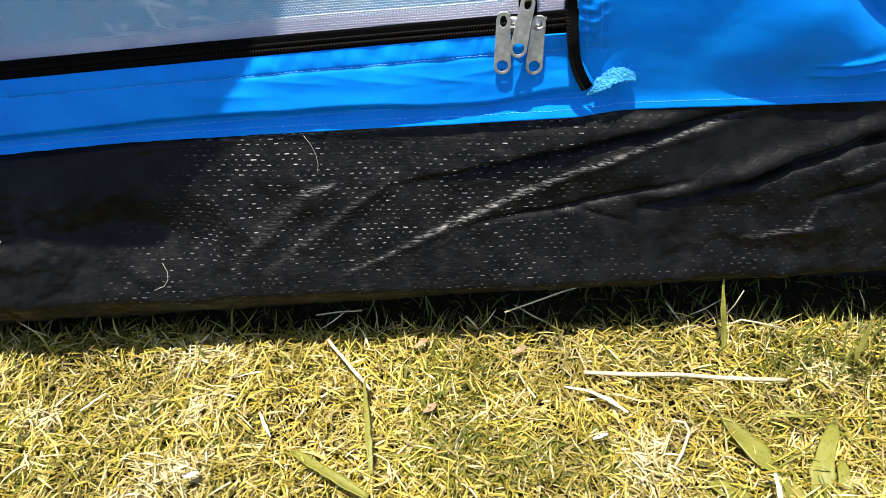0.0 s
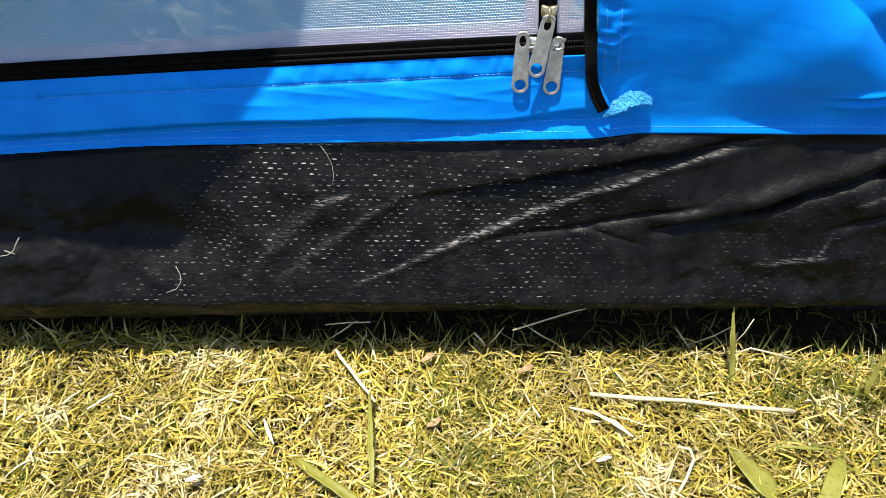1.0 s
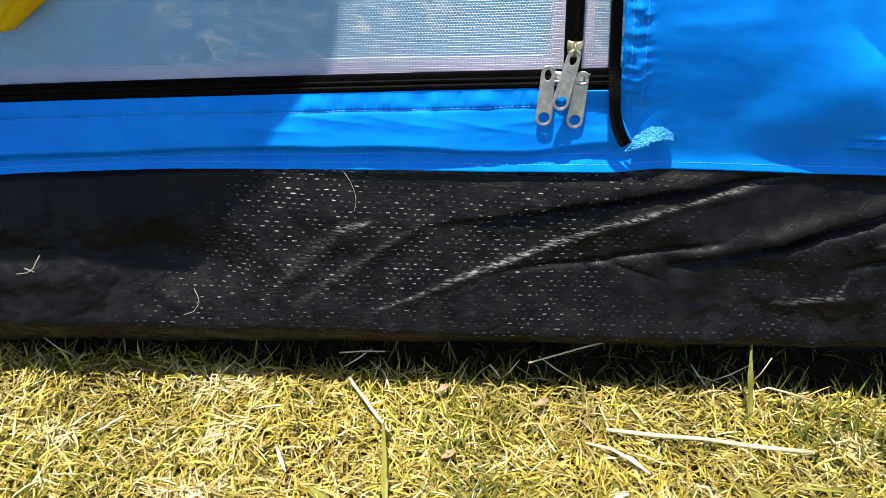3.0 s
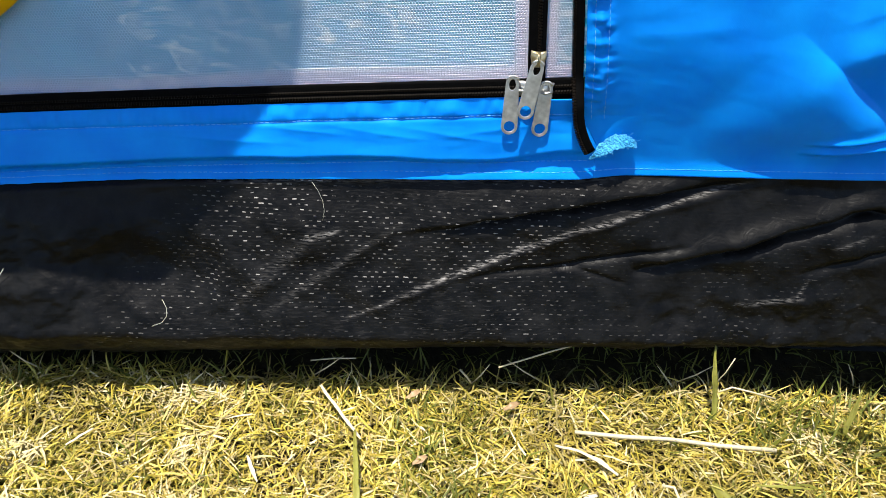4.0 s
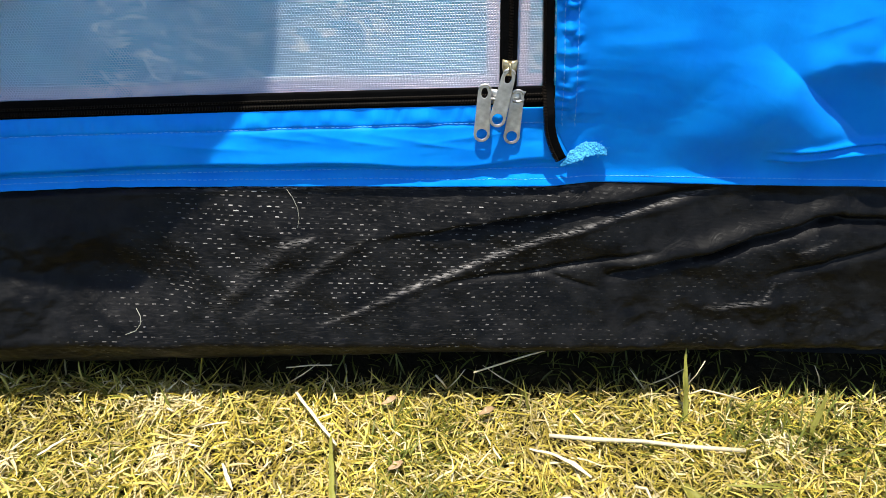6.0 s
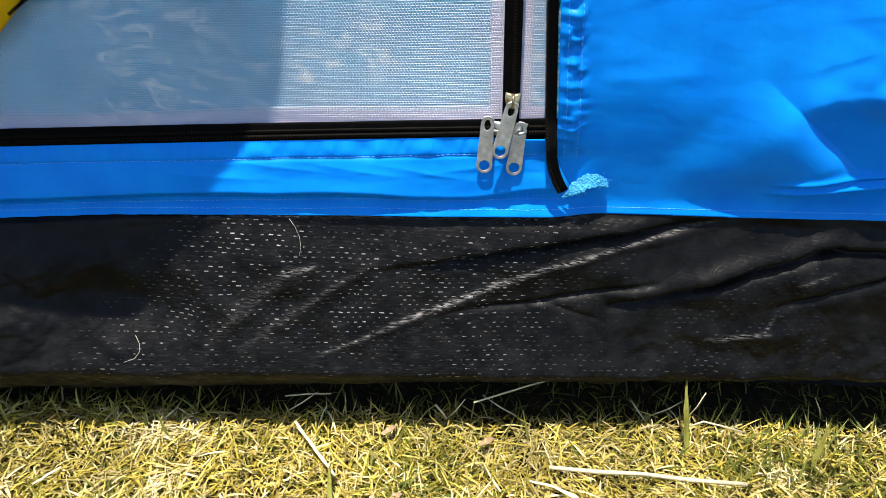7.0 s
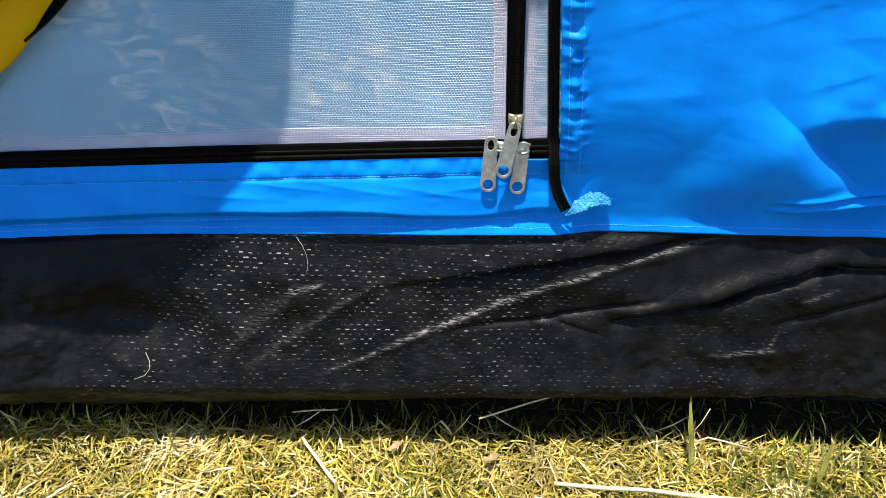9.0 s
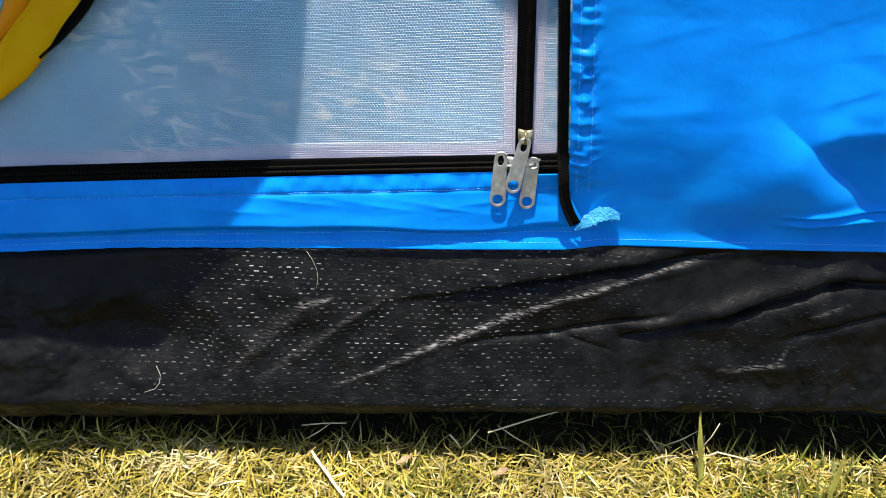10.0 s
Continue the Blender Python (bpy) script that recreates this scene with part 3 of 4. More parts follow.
coil("lower_zip_coil", low_line, -0.0018, 0.0016, 0.0013, 0.0012, "black nylon zip coil")
coil("lower_zip_coil", low_line, 0.0014, 0.0016, 0.0009, 0.0010, "black nylon zip coil")
ribbon("upright_zip_tape", up_line, 0.0048, "black woven zip tape down the net", 0.0012)
coil("upright_zip_coil", up_line, -0.0012, 0.0016, 0.0013, 0.0020, "black nylon zip coil")
ribbon("edge_zip_tape", edge_line, 0.0028, "black zip tape along the panel edge", lambda z: 0.0030 + 0.0062 * (1 - smooth_step(z, 0.197, 0.214)))
coil("edge_zip_coil", edge_line, -0.0026, 0.0015, 0.0012, lambda z: 0.0038 + 0.0062 * (1 - smooth_step(z, 0.197, 0.214)), "black nylon zip coil")


# ------------------------------------------------------------- zip sliders
def pull_plate(length, width, thick):
    """A flat pull, widest at its round foot, with a large hole there and a slot at its head."""
    bm = bmesh.new()
    r, head = width / 2, 0.40 * width
    foot_c, head_c, split = -(length - r), -head, -length * 0.48
    wide = lambda z: head + (r - head) * min(1.0, max(0.0, (head_c - z) / (head_c - foot_c))) * (1.0 - 0.10 * math.sin(math.pi * min(1.0, max(0.0, (head_c - z) / (head_c - foot_c)))))
    count = 40
    for low in (True, False):
        cz, hx, hz = (foot_c, 0.66 * r, 0.66 * r) if low else (head_c - 0.10 * r, 0.50 * head, 0.80 * head)
        outer, inner = [], []
        corner = math.atan2(split - cz, wide(split))
        angles = sorted([2 * math.pi * k / 38 for k in range(38)] + [corner % (2 * math.pi), (math.pi - corner) % (2 * math.pi)])
        for a in angles:
            ca, sa = math.cos(a), math.sin(a)
            # step outwards along the ray until it leaves this half of the plate
            lo, hi = 0.0, length
            for _ in range(40):
                m = (lo + hi) / 2
                px, pz = m * ca, cz + m * sa
                if low:
                    inside = pz <= split and (math.hypot(px, pz - foot_c) <= r if pz < foot_c else abs(px) <= wide(pz))
                else:
                    inside = pz >= split and (math.hypot(px, pz - head_c) <= head if pz > head_c else abs(px) <= wide(pz))
                lo, hi = (m, hi) if inside else (lo, m)
            outer.append((lo * ca, cz + lo * sa))
            inner.append((hx * ca, cz + hz * sa))
        layers = []
        for y in (-thick / 2, thick / 2):
            o = [bm.verts.new((px, y, pz)) for px, pz in outer]
            i = [bm.verts.new((px, y, pz)) for px, pz in inner]
            layers.append((o, i))
            for k in range(count):
                q = (k + 1) % count
                bm.faces.new((o[k], o[q], i[q], i[k]))
        (o1, i1), (o2, i2) = layers
        for k in range(count):
            q = (k + 1) % count
            on_split = abs(outer[k][1] - split) < 1e-4 and abs(outer[q][1] - split) < 1e-4
            if not on_split:
                bm.faces.new((o1[k], o1[q], o2[q], o2[k]))
            bm.faces.new((i1[k], i1[q], i2[q], i2[k]))
    bmesh.ops.recalc_face_normals(bm, faces=bm.faces)
    return bm


def slider_body(w, h, d):
    """A zip slider: a shield-shaped plate with a bridge for its pull."""
    bm = bmesh.new()
    out = [(-0.5, 0.5), (-0.2, 0.42), (0.2, 0.42), (0.5, 0.5), (0.52, 0.1), (0.34, -0.5), (-0.34, -0.5), (-0.52, 0.1)]
    lower = [bm.verts.new((x * w, 0, z * h)) for x, z in out]
    upper = [bm.verts.new((x * w, -d * 0.6, z * h)) for x, z in out]
    top = [bm.verts.new((x * w * 0.8, -d, z * h * 0.8)) for x, z in out]
    for a, b in ((lower, upper), (upper, top)):
        for k in range(8):
            bm.faces.new((a[k], a[(k + 1) % 8], b[(k + 1) % 8], b[k]))
    bm.faces.new(top), bm.faces.new(lower[::-1])
    arch = [(0, -d, 0.38 * h), (0, -d * 2.0, 0.30 * h), (0, -d * 2.3, 0.0), (0, -d * 2.0, -0.24 * h), (0, -d, -0.30 * h)]
    extra = tube(arch, w * 0.11, 6)
    tmp = bpy.data.meshes.new("bridge_shape")
    extra.to_mesh(tmp)
    extra.free()
    bm.from_mesh(tmp)
    bmesh.ops.recalc_face_normals(bm, faces=bm.faces)
    return bm


def zip_slider(x, z, turn, size, pull_x, pull_z, hang, length, lift, metal, label):
    """A slider lying on its zip, and the pull that hangs from its bridge."""
    body = part("zip_slider", slider_body(0.0082, size, 0.0020), metal, tent, label)
    body.matrix_basis = pose(x, 0.1 * z - 0.0022 - lift, z, -5.7, turn, 0)
    plate = part("pull_tab", pull_plate(length, 0.0094, 0.0013), METAL, body)
    plate.data.polygons.foreach_set("use_smooth", [False] * len(plate.data.polygons))
    edge = plate.modifiers.new("worn_edge", "BEVEL")
    edge.width, edge.segments, edge.limit_method = 0.00028, 2, "ANGLE"
    plate.matrix_basis = body.matrix_basis.inverted() @ pose(pull_x, 0.1 * pull_z - 0.0054 - lift, pull_z, -9.5, hang, 0)
    link = [(0.0030 * math.sin(a), -0.0006, 0.0022 * math.cos(a) - 0.0016) for a in (k * math.pi / 8 - math.pi / 2 for k in range(9))]
    part("link", tube(link, 0.0007, 6), METAL, plate)


zip_slider(0.0392, 0.2055, -90, 0.0125, 0.0315, 0.2128, 0, 0.0328, 0.0, METAL, "zinc zip slider on the sill zip, pull hanging")
zip_slider(0.0500, 0.2045, 90, 0.0100, 0.0504, 0.2100, 3, 0.0312, -0.0010, METAL, "zinc zip slider turned to the side, pull hanging")
zip_slider(0.0440, 0.2235, 0, 0.0090, 0.0442, 0.2230, 10, 0.0325, 0.0035, BRASS, "dull brass-toned zip slider at the foot of the upright zip")


# ------------------------------------------------------------- yellow panel
def build_yellow():
    right = np.array([(-0.266, 0.2178), (-0.2446, 0.2335), (-0.2331, 0.2412), (-0.2191, 0.2557), (-0.2094, 0.2659), (-0.1937, 0.2845), (-0.175, 0.32), (-0.165, 0.37)])
    left = np.array([(-0.279, 0.2169), (-0.2685, 0.232), (-0.260, 0.243), (-0.2500, 0.257), (-0.243, 0.268), (-0.232, 0.283), (-0.215, 0.32), (-0.21, 0.37)])
    q, k = np.linspace(0, 7, 90), np.arange(8)
    smooth = lambda v: np.convolve(np.pad(np.interp(q, k, v), 5, mode="edge"), np.ones(11) / 11, "valid")
    rx, rz, lx, lz = smooth(right[:, 0]), smooth(right[:, 1]), smooth(left[:, 0]), smooth(left[:, 1])
    s = np.linspace(0, 1, 24)
    X = lx[:, None] + (rx - lx)[:, None] * s
    Z = lz[:, None] + (rz - lz)[:, None] * s
    Y = 0.1 * Z - 0.0015 - 0.0035 * np.sin(s * math.pi) ** 0.7 - 0.002 * np.exp(-((s - 0.25) / 0.1) ** 2) + 0.002 * fbm(X * 30, Z * 30, 3)
    strip = sheet("yellow_strip", X, Y, Z, YELLOW, 0.0008, tent, "yellow polyester door strip edged by a black zip")
    t = np.linspace(0, 1, 9)
    wide = (rx - lx)[:, None] * (0.10 + 0.24 * smooth_step(np.linspace(0, 1, 90), 0.35, 0.75))[:, None]
    XF = lx[:, None] + wide * t
    ZF = lz[:, None] + (rz - lz)[:, None] * (XF - lx[:, None]) / (rx - lx)[:, None]
    part_y = 0.1 * ZF - 0.0062 - 0.0025 * np.sin(t * math.pi) + 0.0012 * fbm(XF * 40, ZF * 40, 3)
    sheet("folded_edge", XF[36:], part_y[36:], ZF[36:], ORANGE, 0.0008, tent, "doubled edge of the yellow strip, tinted orange as if sun shone through")
    zx, zz = rx[38:], rz[38:]
    line = [(a - 0.0035 + 0.0065 * min(1, i / 26), b - 0.0006 + 0.002 * max(0, 1 - i / 26)) for i, (a, b) in enumerate(zip(zx, zz))]
    ribbon("arch_zip_tape", line, 0.0024, "black zip tape along the yellow strip", 0.0022)
    coil("arch_zip_coil", line, -0.0022, 0.0016, 0.0010, 0.0030, "black nylon zip coil")
    stitches("strip_stitching", [(-0.2785, 0.2200), (-0.262, 0.2212)], lambda x, z: 0.1 * z - 0.0045, 0.0024, 0.002, 0.0003, make_thread("orange_thread", (0.6, 0.22, 0.01), (0.7, 0.3, 0.02)), "orange thread row")


build_yellow()


# ------------------------------------------------------------- flap that shades the door
def build_flap():
    """Unseen flaps added overhead; their cut edges cast the shadows on the wall below."""
    edge = np.array([(-0.07, 0.0463), (-0.104, 0.0175), (-0.120, 0.010), (-0.136, 0.0045), (-0.149, -0.0034), (-0.184, -0.0177), (-0.222, -0.0358), (-0.235, -0.0435), (-0.33, -0.047), (-0.85, -0.047)])
    lobe = np.array([(0.046, 0.0463), (0.040, 0.0300), (0.0293, 0.0200), (0.0127, 0.0200), (-0.0186, 0.0262), (-0.032, 0.0463)])
    for name, pts, label in (("shade_flap", edge, "unseen blue flap added above the net to shade it"), ("shade_lobe", lobe, "small unseen blue flap added to shade the net's upper right")):
        q, k = np.linspace(0, len(pts) - 1, 90), np.arange(len(pts))
        ex, ey = np.interp(q, k, pts[:, 0]), np.interp(q, k, pts[:, 1])
        s = np.linspace(0, 1, 12)
        X = ex[:, None] + 0 * s
        Y = 0.0465 + (ey[:, None] - 0.0465) * s
        Z = 0.462 - 0.012 * s + 0.002 * np.sin(X * 40)
        sheet(name, X, Y, Z, BLUE, 0.002, tent, label)


build_flap()


def build_shell():
    """The rest of the tent, over and behind the door wall."""
    th = np.linspace(0, math.pi, 60)
    power = lambda v: np.sign(v) * np.abs(v) ** 0.6
    s = np.linspace(0, 1, 24)
    size = np.sqrt(1 - 0.75 * s ** 3)
    X = 1.0 * power(np.cos(th))[:, None] * size
    Z = 0.004 + 1.05 * power(np.sin(th))[:, None] * size
    Y = 0.1 * Z + 0.02 + 1.5 * s
    # unseen roof in a pale see-through cloth, chosen to brighten the lining
    sheet("roof", X, Y, Z, CANOPY, 0.001, tent, "unseen tent roof, made pale and translucent to light the lining from behind")
    X, Z = np.meshgrid(np.linspace(-0.99, 0.05, 50), np.linspace(0.46, 1.0, 30))
    sheet("upper_wall", X, 0.1 * Z + 0.004 + 0.006 * fbm(X * 8, Z * 8, 3), Z, BLUE, 0.001, tent, "blue polyester wall over the door")
    X, Y = np.meshgrid(np.linspace(-0.98, 0.98, 20), np.linspace(0.02, 1.5, 20))
    sheet("tent_floor", X, Y, 0.008 + 0.004 * fbm(X * 5, Y * 5, 3), GROUNDSHEET, 0.0008, tent, "black groundsheet inside the tent")


build_shell()


# ------------------------------------------------------------- ground
def build_ground():
    far = [-60, -20, -6, -2.5, -1.2]
    x = np.array(far + list(np.linspace(-0.7, 0.7, 150)) + [1.2, 2.5, 6, 20, 60])
    y = np.array(far + list(np.linspace(-0.6, 0.2, 90)) + [0.5, 1.2, 2.5, 6, 20, 60])
    X, Y = np.meshgrid(x, y)
    Z = -0.006 + 0.016 * fbm(X * 17, Y * 17, 4)
    ob = sheet("ground", X, Y, Z, SOIL)
    tagged(ob, "bare soil and moss under thin dry grass", "ground", kind="structure")


build_ground()


def blades(name, count, box, length, width, lean, bend, material, label, seed, lift=0.0, clump=0.0):
    """Many grass blades in one mesh: each a folded strip that bends over."""
    rs = np.random.RandomState(seed)
    x = rs.uniform(box[0], box[1], count)
    y = rs.uniform(box[2], box[3], count)
    if clump:
        keep = value_noise(x * 22 + 40, y * 22 + 9) + rs.uniform(-0.25, 0.25, count) > clump
        x, y = x[keep], y[keep]
    n = len(x)
    az = rs.uniform(0, 2 * math.pi, n)
    L = length[0] + (length[1] - length[0]) * rs.rand(n) ** 1.6
    W = rs.uniform(width[0], width[1], n)
    el = rs.uniform(lean[0], lean[1], n)
    bd = rs.uniform(bend[0], bend[1], n)
    sway = rs.uniform(-0.6, 0.6, n)
    base = np.stack([x, y, -0.006 + 0.016 * fbm(x * 17, y * 17, 4) + lift * rs.rand(n)], 1)
    V = np.zeros((n, 5, 2, 3))
    p = base.copy()
    tilt = rs.uniform(-0.7, 0.7, n)
    for k in range(5):
        a = az + sway * k / 4
        e = el - bd * k / 4
        d = np.stack([np.cos(a) * np.cos(e), np.sin(a) * np.cos(e), np.sin(e)], 1)
        side = np.stack([-np.sin(a) * np.cos(tilt), np.cos(a) * np.cos(tilt), np.sin(tilt)], 1)
        w = W * (0.8, 1.0, 0.9, 0.6, 0.08)[k] / 2
        V[:, k, 0], V[:, k, 1] = p - side * w[:, None], p + side * w[:, None]
        p = p + d * (L / 4)[:, None]
        p[:, 2] = np.maximum(p[:, 2], base[:, 2] + 0.0004)
    i = np.arange(n * 10).reshape(n, 5, 2)
    F = np.stack([i[:, :-1, 0], i[:, :-1, 1], i[:, 1:, 1], i[:, 1:, 0]], -1).reshape(-1, 4)
    ob = new(name, mesh_of(name, V.reshape(-1, 3), F, material))
    return tagged(ob, label, "grass", kind="stuff")


NEAR = (-0.40, 0.40, -0.21, -0.020)
blades("dry_grass", 34000, NEAR, (0.007, 0.022), (0.0006, 0.0014), (-0.05, 0.7), (-0.1, 1.2), THATCH, "yellow dry thatch lying between the blades", 11, 0.014)
blades("grass", 17000, NEAR, (0.009, 0.026), (0.0006, 0.0015), (0.2, 1.3), (0.2, 1.9), GREEN, "short yellow-green lawn grass blades", 12, 0.003, 0.36)
blades("shaded_grass", 1700, (-0.40, 0.40, -0.05, 0.06), (0.008, 0.022), (0.0008, 0.0015), (0.3, 1.3), (0.1, 1.4), SHADE_GREEN, "grass under the groundsheet's bulge", 15)
blades("tall_grass", 300, (-0.40, 0.40, -0.06, -0.02), (0.022, 0.036), (0.0010, 0.0020), (0.6, 1.4), (0.0, 1.2), SHADE_GREEN, "longer green grass blades at the tent's foot", 13)
blades("grass_tuft", 700, (0.20, 0.40, -0.085, -0.035), (0.022, 0.042), (0.0012, 0.0022), (0.2, 1.3), (0.0, 1.2), SHADE_GREEN, "coarse tuft of longer grass", 16)
blades("grass_tuft", 200, (-0.285, -0.205, -0.135, -0.08), (0.022, 0.04), (0.0012, 0.0022), (0.1, 0.8), (0.0, 0.8), GREEN, "coarse tuft of longer grass", 17)
blades("grass_tuft", 1500, (-0.02, 0.10, -0.135, -0.045), (0.010, 0.026), (0.0008, 0.0018), (0.2, 1.3), (0.2, 1.8), GREEN, "greener patch of lawn grass", 18, 0.010, 0.3)
blades("grass_tuft", 220, (0.17, 0.29, -0.17, -0.09), (0.012, 0.03), (0.0008, 0.0018), (0.1, 1.2), (0.2, 1.6), GREEN, "greener grass round a weed", 19, 0.014)
blades("meadow", 9000, (-2.2, 2.2, -2.2, -0.21), (0.03, 0.06), (0.002, 0.004), (0.1, 1.2), (0.0, 1.2), THATCH, "dry lawn around the tent", 14, 0.004)


SPOTS = ((0.109, -0.118), (0.113, -0.135), (-0.166, -0.128), (-0.152, -0.123), (-0.175, -0.045), (-0.158, -0.040), (-0.155, -0.083), (0.118, -0.16), (-0.182, -0.145), (-0.255, -0.09), (0.24, -0.06))
for k, (px, py) in enumerate(SPOTS):
    blades("pale_thatch", 170, (px - 0.014, px + 0.014, py - 0.009, py + 0.009), (0.006, 0.016), (0.0006, 0.0013), (-0.1, 0.4), (-0.2, 0.6), BLEACHED, "bleached patch of dead grass", 30 + k, 0.016)


# ------------------------------------------------------------- single stems and leaves
def strip_leaf(name, points, widths, material, label, category, fold_up=0.25):
    """A leaf or blade: a keeled ribbon through points, with a width at each."""
    P = np.array(points, float)
    q = np.linspace(0, len(P) - 1, 6 * (len(P) - 1) + 1)
    C = np.stack([np.interp(q, range(len(P)), P[:, i]) for i in range(3)], 1)
    for _ in range(3):
        C[1:-1] = 0.25 * C[:-2] + 0.5 * C[1:-1] + 0.25 * C[2:]
    W = np.interp(q, range(len(P)), widths) * (0.8 + 0.4 * value_noise(q * 1.7 + P[0, 0] * 900, q * 0))
    D = np.gradient(C, axis=0)
    side = np.cross(D, (0, 0.25, 1.0))
    side /= np.linalg.norm(side, axis=1)[:, None] + 1e-9
    up = np.cross(side, D)
    up /= np.linalg.norm(up, axis=1)[:, None] + 1e-9
    s = np.linspace(-1, 1, 7)
    G = C[:, None] + side[:, None] * (W[:, None] * s / 2)[..., None] + up[:, None] * (W[:, None] * fold_up * (np.abs(s) - 0.5) / 2)[..., None]
    G[..., 2] += 0.0024 * fbm(G[..., 0] * 120, G[..., 1] * 120, 3)
    G[..., 0] += 0.0016 * fbm(G[..., 0] * 300, G[..., 1] * 300, 3)
    ob = sheet(name, G[..., 0], G[..., 1], G[..., 2], material, 0.0004)
    return tagged(ob, label, category)


plantain = tagged(new("plantain_weed"), "low broad-leaved weed rosette growing in the lawn", "weed")


def plantain_leaf(name, points, widths, material, label, fold_up):
    strip_leaf(name, [(x, y, z - 0.009) for x, y, z in points], widths, material, label, "", fold_up).parent = plantain


def stem(name, points, radius, material, label, category):
    ob = part(name, tube(points, radius, 7), material, None)
    return tagged(ob, label, category)


stem("straw_stalk", [(0.0845, -0.0662, 0.0130), (0.1147, -0.0693, 0.0140), (0.1428, -0.0698, 0.0140), (0.1740, -0.0727, 0.0130), (0.2085, -0.0754, 0.0140)], [0.0013, 0.0015, 0.0013, 0.0015, 0.0014], STRAW, "bleached straw stalk lying on the grass", "straw")
strip_leaf("dry_straw", [(-0.0803, -0.0378, 0.0160), (-0.0674, -0.0559, 0.0160), (-0.0557, -0.0690, 0.0130), (-0.0501, -0.0754, 0.0110)], [0.0016, 0.0024, 0.0024, 0.001], STRAW, "pale broken grass blade lying on the lawn", "dry blade", 0.25)
strip_leaf("long_grass", [(-0.0537, -0.0711, 0.0140), (-0.0506, -0.0954, 0.0160), (-0.0473, -0.1184, 0.0160), (-0.0450, -0.1339, 0.0120)], [0.0012, 0.003, 0.0036, 0.002], LEAF, "long yellow-green grass blade bent over", "grass blade", 0.25)
strip_leaf("long_grass", [(-0.0911, -0.1189, 0.0120), (-0.0762, -0.1299, 0.0150), (-0.0623, -0.1393, 0.0160), (-0.0462, -0.1485, 0.0140)], [0.004, 0.006, 0.006, 0.004], LEAF, "broad yellow-green grass blade lying flat", "grass blade", 0.25)
strip_leaf("dry_straw", [(-0.1164, -0.0914, 0.0130), (-0.1100, -0.1029, 0.0140), (-0.1062, -0.1086, 0.0110)], [0.0012, 0.0026, 0.0006], STRAW, "curled pale dry leaf scrap", "dry leaf", 0.25)
strip_leaf("dry_straw", [(-0.2266, -0.0886, 0.0120), (-0.2198, -0.0835, 0.0140), (-0.2147, -0.0762, 0.0130)], [0.001, 0.0028, 0.0012], STRAW, "curled pale dry leaf scrap", "dry leaf", 0.25)
plantain_leaf("leaf", [(0.1632, -0.0983, 0.0190), (0.1690, -0.1136, 0.0210), (0.1776, -0.1266, 0.0200), (0.1889, -0.1372, 0.0120)], [0.005, 0.013, 0.014, 0.006], LEAF, "broad green weed leaf with a keel", 0.18)
plantain_leaf("leaf", [(0.2270, -0.1053, 0.0200), (0.2154, -0.1214, 0.0220), (0.2069, -0.1358, 0.0200), (0.2035, -0.1488, 0.0120)], [0.004, 0.011, 0.013, 0.007], LEAF, "broad green weed leaf with a keel", 0.18)
plantain_leaf("leaf", [(0.1453, -0.1366, 0.0140), (0.1511, -0.1434, 0.0170), (0.1603, -0.1490, 0.0160), (0.1674, -0.1541, 0.0120)], [0.006, 0.012, 0.013, 0.008], LEAF, "broad green weed leaf lying low", 0.15)
plantain_leaf("leaf", [(0.1878, -0.1384, 0.0160), (0.1869, -0.1472, 0.0180), (0.1895, -0.1539, 0.0140)], [0.008, 0.013, 0.01], LEAF, "broad green weed leaf lying low", 0.15)
plantain_leaf("leaf", [(0.2245, -0.1256, 0.0140), (0.2196, -0.1378, 0.0170), (0.2165, -0.1511, 0.0140)], [0.004, 0.009, 0.008], LEAF, "narrow green weed leaf", 0.20)
strip_leaf("long_grass", [(0.1875, -0.1018, 0.0160), (0.2031, -0.1036, 0.0170), (0.2200, -0.1036, 0.0160)], [0.001, 0.0025, 0.0012], LEAF, "green grass blade lying flat", "grass blade", 0.25)
stem("thin_straw", [(0.1306, -0.1040, 0.0150), (0.1368, -0.1066, 0.0170), (0.1377, -0.1131, 0.0170), (0.1312, -0.1246, 0.0150), (0.1259, -0.1316, 0.0120)], 0.0009, STRAW, "thin pale bent stem", "stem")
strip_leaf("dry_straw", [(0.0715, -0.0760, 0.0120), (0.0845, -0.0811, 0.0140), (0.0971, -0.0880, 0.0140), (0.1068, -0.0957, 0.0120)], [0.0015, 0.002, 0.0035, 0.002], STRAW, "pale broken grass blade lying on the lawn", "dry blade", 0.25)
strip_leaf("dry_straw", [(0.1766, -0.1409, 0.0190), (0.1753, -0.1487, 0.0200), (0.1736, -0.1568, 0.0200)], [0.0015, 0.003, 0.0025], STRAW, "pale stripped leaf stalk", "stem", 0.25)
strip_leaf("long_grass", [(-0.1491, -0.0263, 0.0040), (-0.1458, -0.0233, 0.0180), (-0.1437, -0.0208, 0.0320)], [0.0018, 0.002, 0.0004], LEAF, "upright green grass blade against the groundsheet", "grass blade", 0.25)
strip_leaf("long_grass", [(0.1792, -0.0525, 0.0040), (0.1783, -0.0420, 0.0200), (0.1762, -0.0343, 0.0360), (0.1762, -0.0221, 0.0520)], [0.003, 0.0042, 0.004, 0.0006], LEAF, "tall upright grass blade against the groundsheet", "grass blade", 0.25)
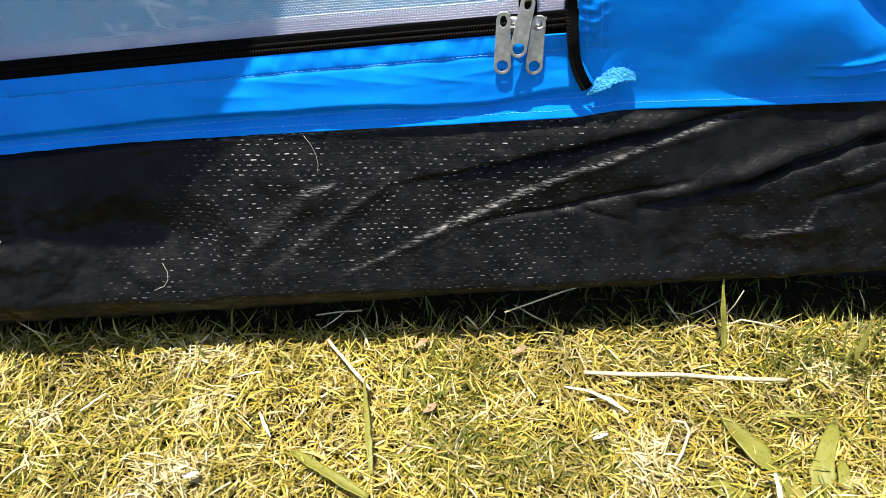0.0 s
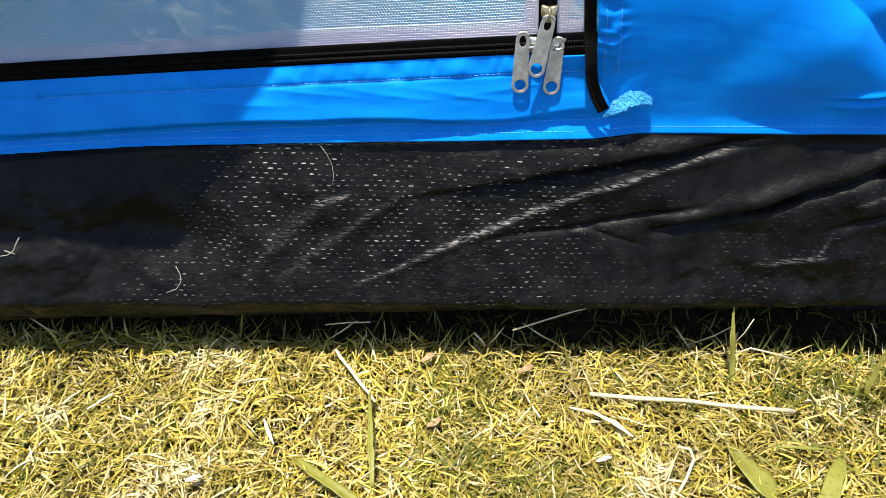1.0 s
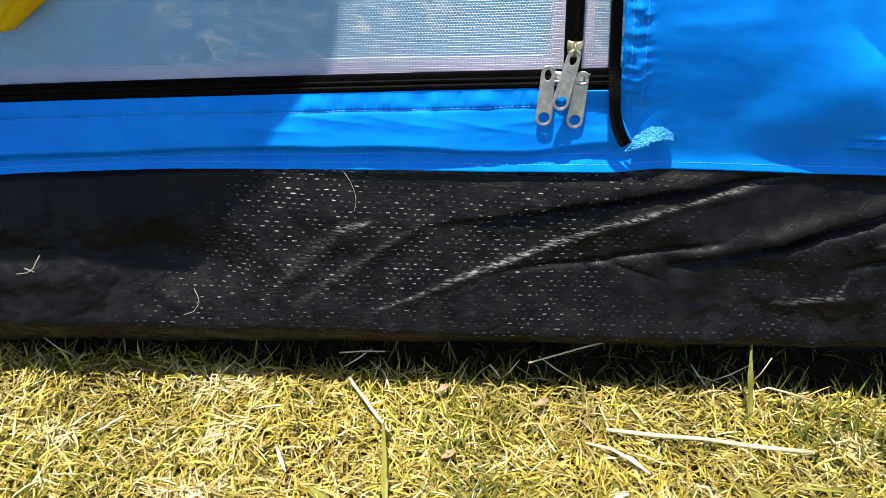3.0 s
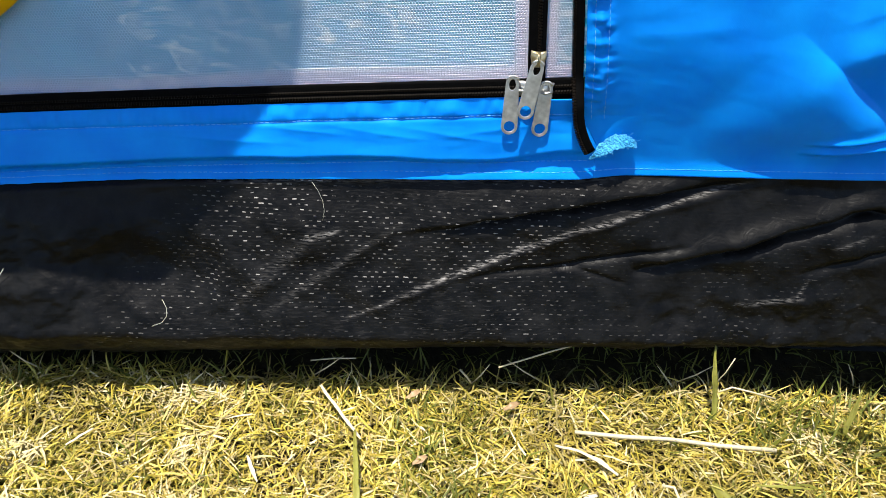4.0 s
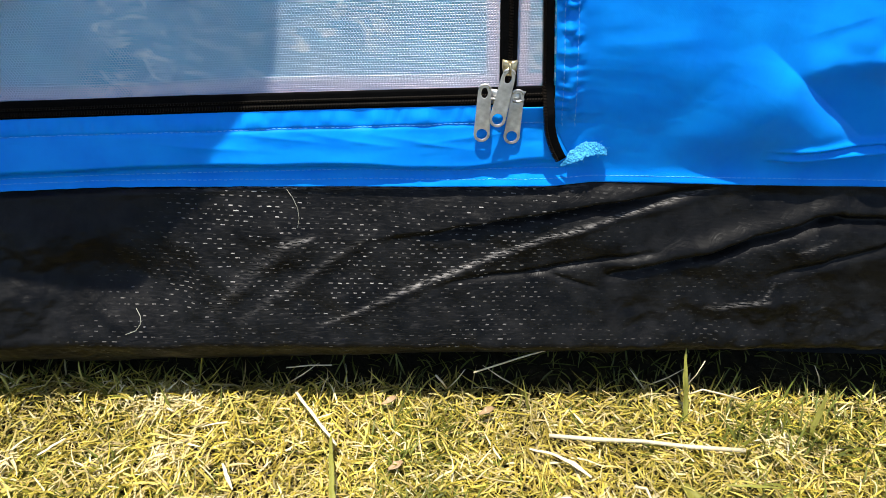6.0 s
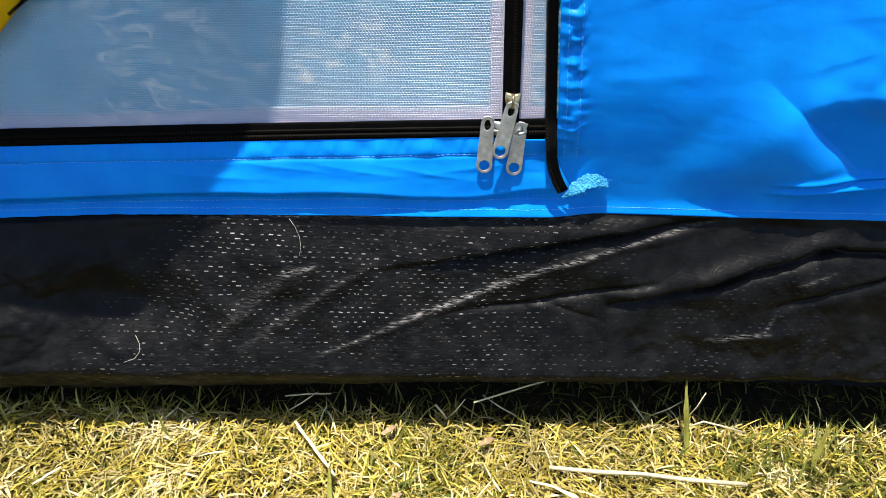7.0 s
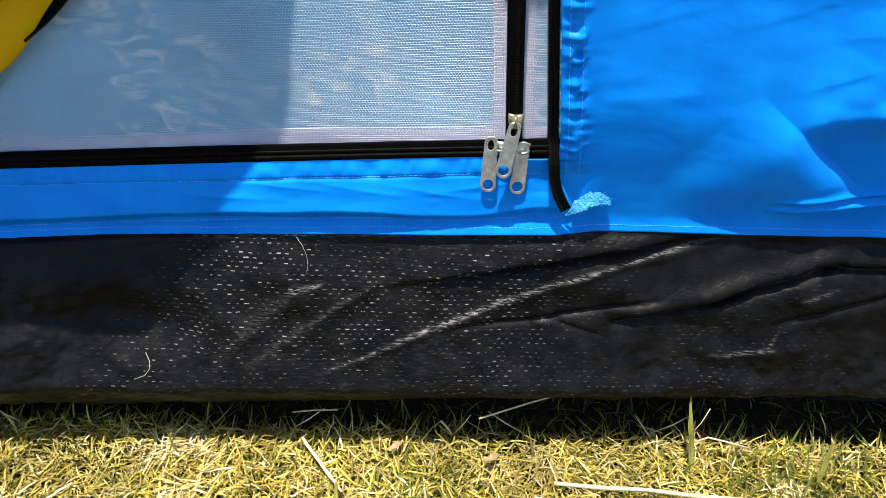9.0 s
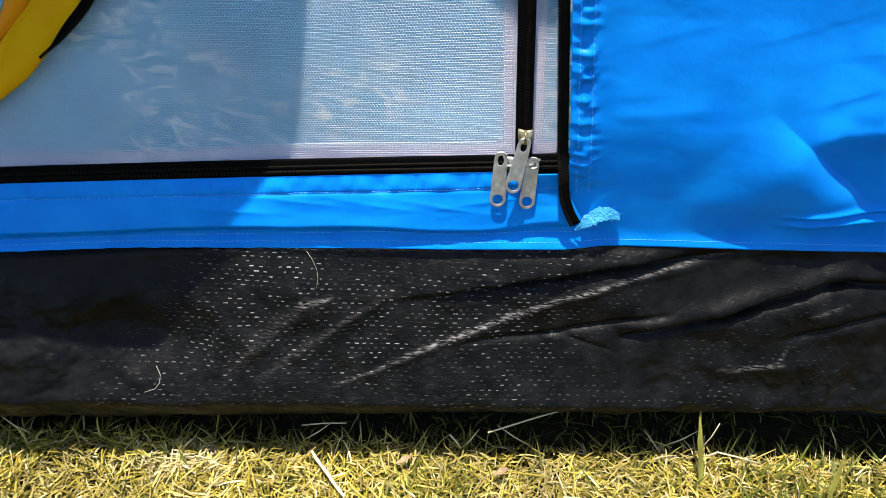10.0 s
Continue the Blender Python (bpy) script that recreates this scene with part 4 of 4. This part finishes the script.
strip_leaf("long_grass", [(0.2621, -0.0558, 0.0060), (0.2664, -0.0486, 0.0200), (0.2693, -0.0418, 0.0340)], [0.003, 0.003, 0.0005], LEAF, "tall upright grass blade against the groundsheet", "grass blade", 0.25)
stem("thin_straw", [(0.1831, -0.0348, 0.0200), (0.1911, -0.0341, 0.0240), (0.2034, -0.0356, 0.0220), (0.2218, -0.0357, 0.0160)], 0.0006, STRAW, "thin pale bent stem", "stem")
stem("thin_straw", [(0.0365, -0.0296, 0.0300), (0.0501, -0.0270, 0.0340), (0.0703, -0.0231, 0.0400), (0.0838, -0.0211, 0.0440)], 0.0006, STRAW, "thin pale stem leaning on the groundsheet", "stem")
stem("thin_straw", [(0.0114, -0.0271, 0.0240), (0.0162, -0.0297, 0.0200), (0.0194, -0.0278, 0.0120)], 0.0007, STRAW, "thin pale stem under the groundsheet", "stem")
stem("thin_straw", [(0.1798, -0.0278, 0.0120), (0.1875, -0.0266, 0.0300), (0.1894, -0.0272, 0.0440)], 0.0004, STRAW, "thin pale stem leaning on the groundsheet", "stem")
stem("thin_straw", [(-0.0894, -0.0202, 0.0200), (-0.0740, -0.0194, 0.0220), (-0.0588, -0.0186, 0.0220)], 0.0005, STRAW, "thin pale stem under the groundsheet", "stem")
strip_leaf("white_scrap", [(0.0822, -0.1138, 0.0120), (0.0866, -0.1129, 0.0140), (0.0921, -0.1098, 0.0120)], [0.0016, 0.004, 0.0012], PETAL, "bleached white petal or leaf scrap on the grass", "petal", 0.30)
strip_leaf("white_scrap", [(-0.1506, -0.1342, 0.0120), (-0.1458, -0.1334, 0.0140), (-0.1426, -0.1306, 0.0120)], [0.002, 0.005, 0.0015], PETAL, "bleached white petal or leaf scrap on the grass", "petal", 0.30)
for k, (px, py) in enumerate(((-0.27, -0.024), (-0.09, -0.020), (0.02, -0.022), (0.07, -0.018), (0.16, -0.015), (0.29, -0.010), (0.33, -0.016))):
    lean = (-0.010, 0.012, 0.006, -0.014, 0.013, -0.007, 0.011)[k]
    stem("thin_straw", [(px, py, 0.004), (px + lean, py - 0.003, 0.017), (px + 1.9 * lean, py - 0.002, 0.027)], [0.0005, 0.0005, 0.0002], STRAW, "thin pale stem under the groundsheet", "stem")
strip_leaf("dead_leaf_scrap", [(-0.0170, -0.0927, 0.0110), (-0.0121, -0.0922, 0.0150), (-0.0080, -0.0870, 0.0120)], [0.003, 0.006, 0.002], BROWN, "small curled brownish-pink dead leaf", "dead leaf", 0.50)
strip_leaf("dead_leaf_scrap", [(0.0406, -0.0496, 0.0110), (0.0455, -0.0492, 0.0150), (0.0507, -0.0430, 0.0120)], [0.003, 0.006, 0.002], BROWN, "small curled brownish-pink dead leaf", "dead leaf", 0.50)
strip_leaf("dead_leaf_scrap", [(-0.0241, -0.0426, 0.0110), (-0.0186, -0.0422, 0.0150), (-0.0144, -0.0359, 0.0120)], [0.003, 0.006, 0.002], BROWN, "small curled brownish-pink dead leaf", "dead leaf", 0.50)
stem("fibre", [(-0.0822, 0.0044, 0.1469), (-0.0786, 0.0021, 0.1427), (-0.0757, -0.0008, 0.1372), (-0.0748, -0.0036, 0.1319), (-0.0757, -0.0063, 0.1269)], 0.00013, FIBRE, "thin pale fibre clinging to the groundsheet", "fibre")
stem("fibre", [(-0.1735, -0.0299, 0.0797), (-0.1710, -0.0325, 0.0750), (-0.1712, -0.0351, 0.0707), (-0.1739, -0.0373, 0.0674), (-0.1801, -0.0387, 0.0654)], 0.0002, FIBRE, "thin pale fibre clinging to the groundsheet", "fibre")
stem("fibre", [(-0.2834, -0.0296, 0.0837), (-0.2770, -0.0289, 0.0846), (-0.2730, -0.0273, 0.0871), (-0.2715, -0.0253, 0.0902), (-0.2690, -0.0229, 0.0939)], 0.00026, FIBRE, "thin pale fibre clinging to the groundsheet", "fibre")
stem("fibre", [(-0.2787, -0.0274, 0.0870), (-0.2723, -0.0285, 0.0851)], 0.0003, FIBRE, "thin pale fibre clinging to the groundsheet", "fibre")
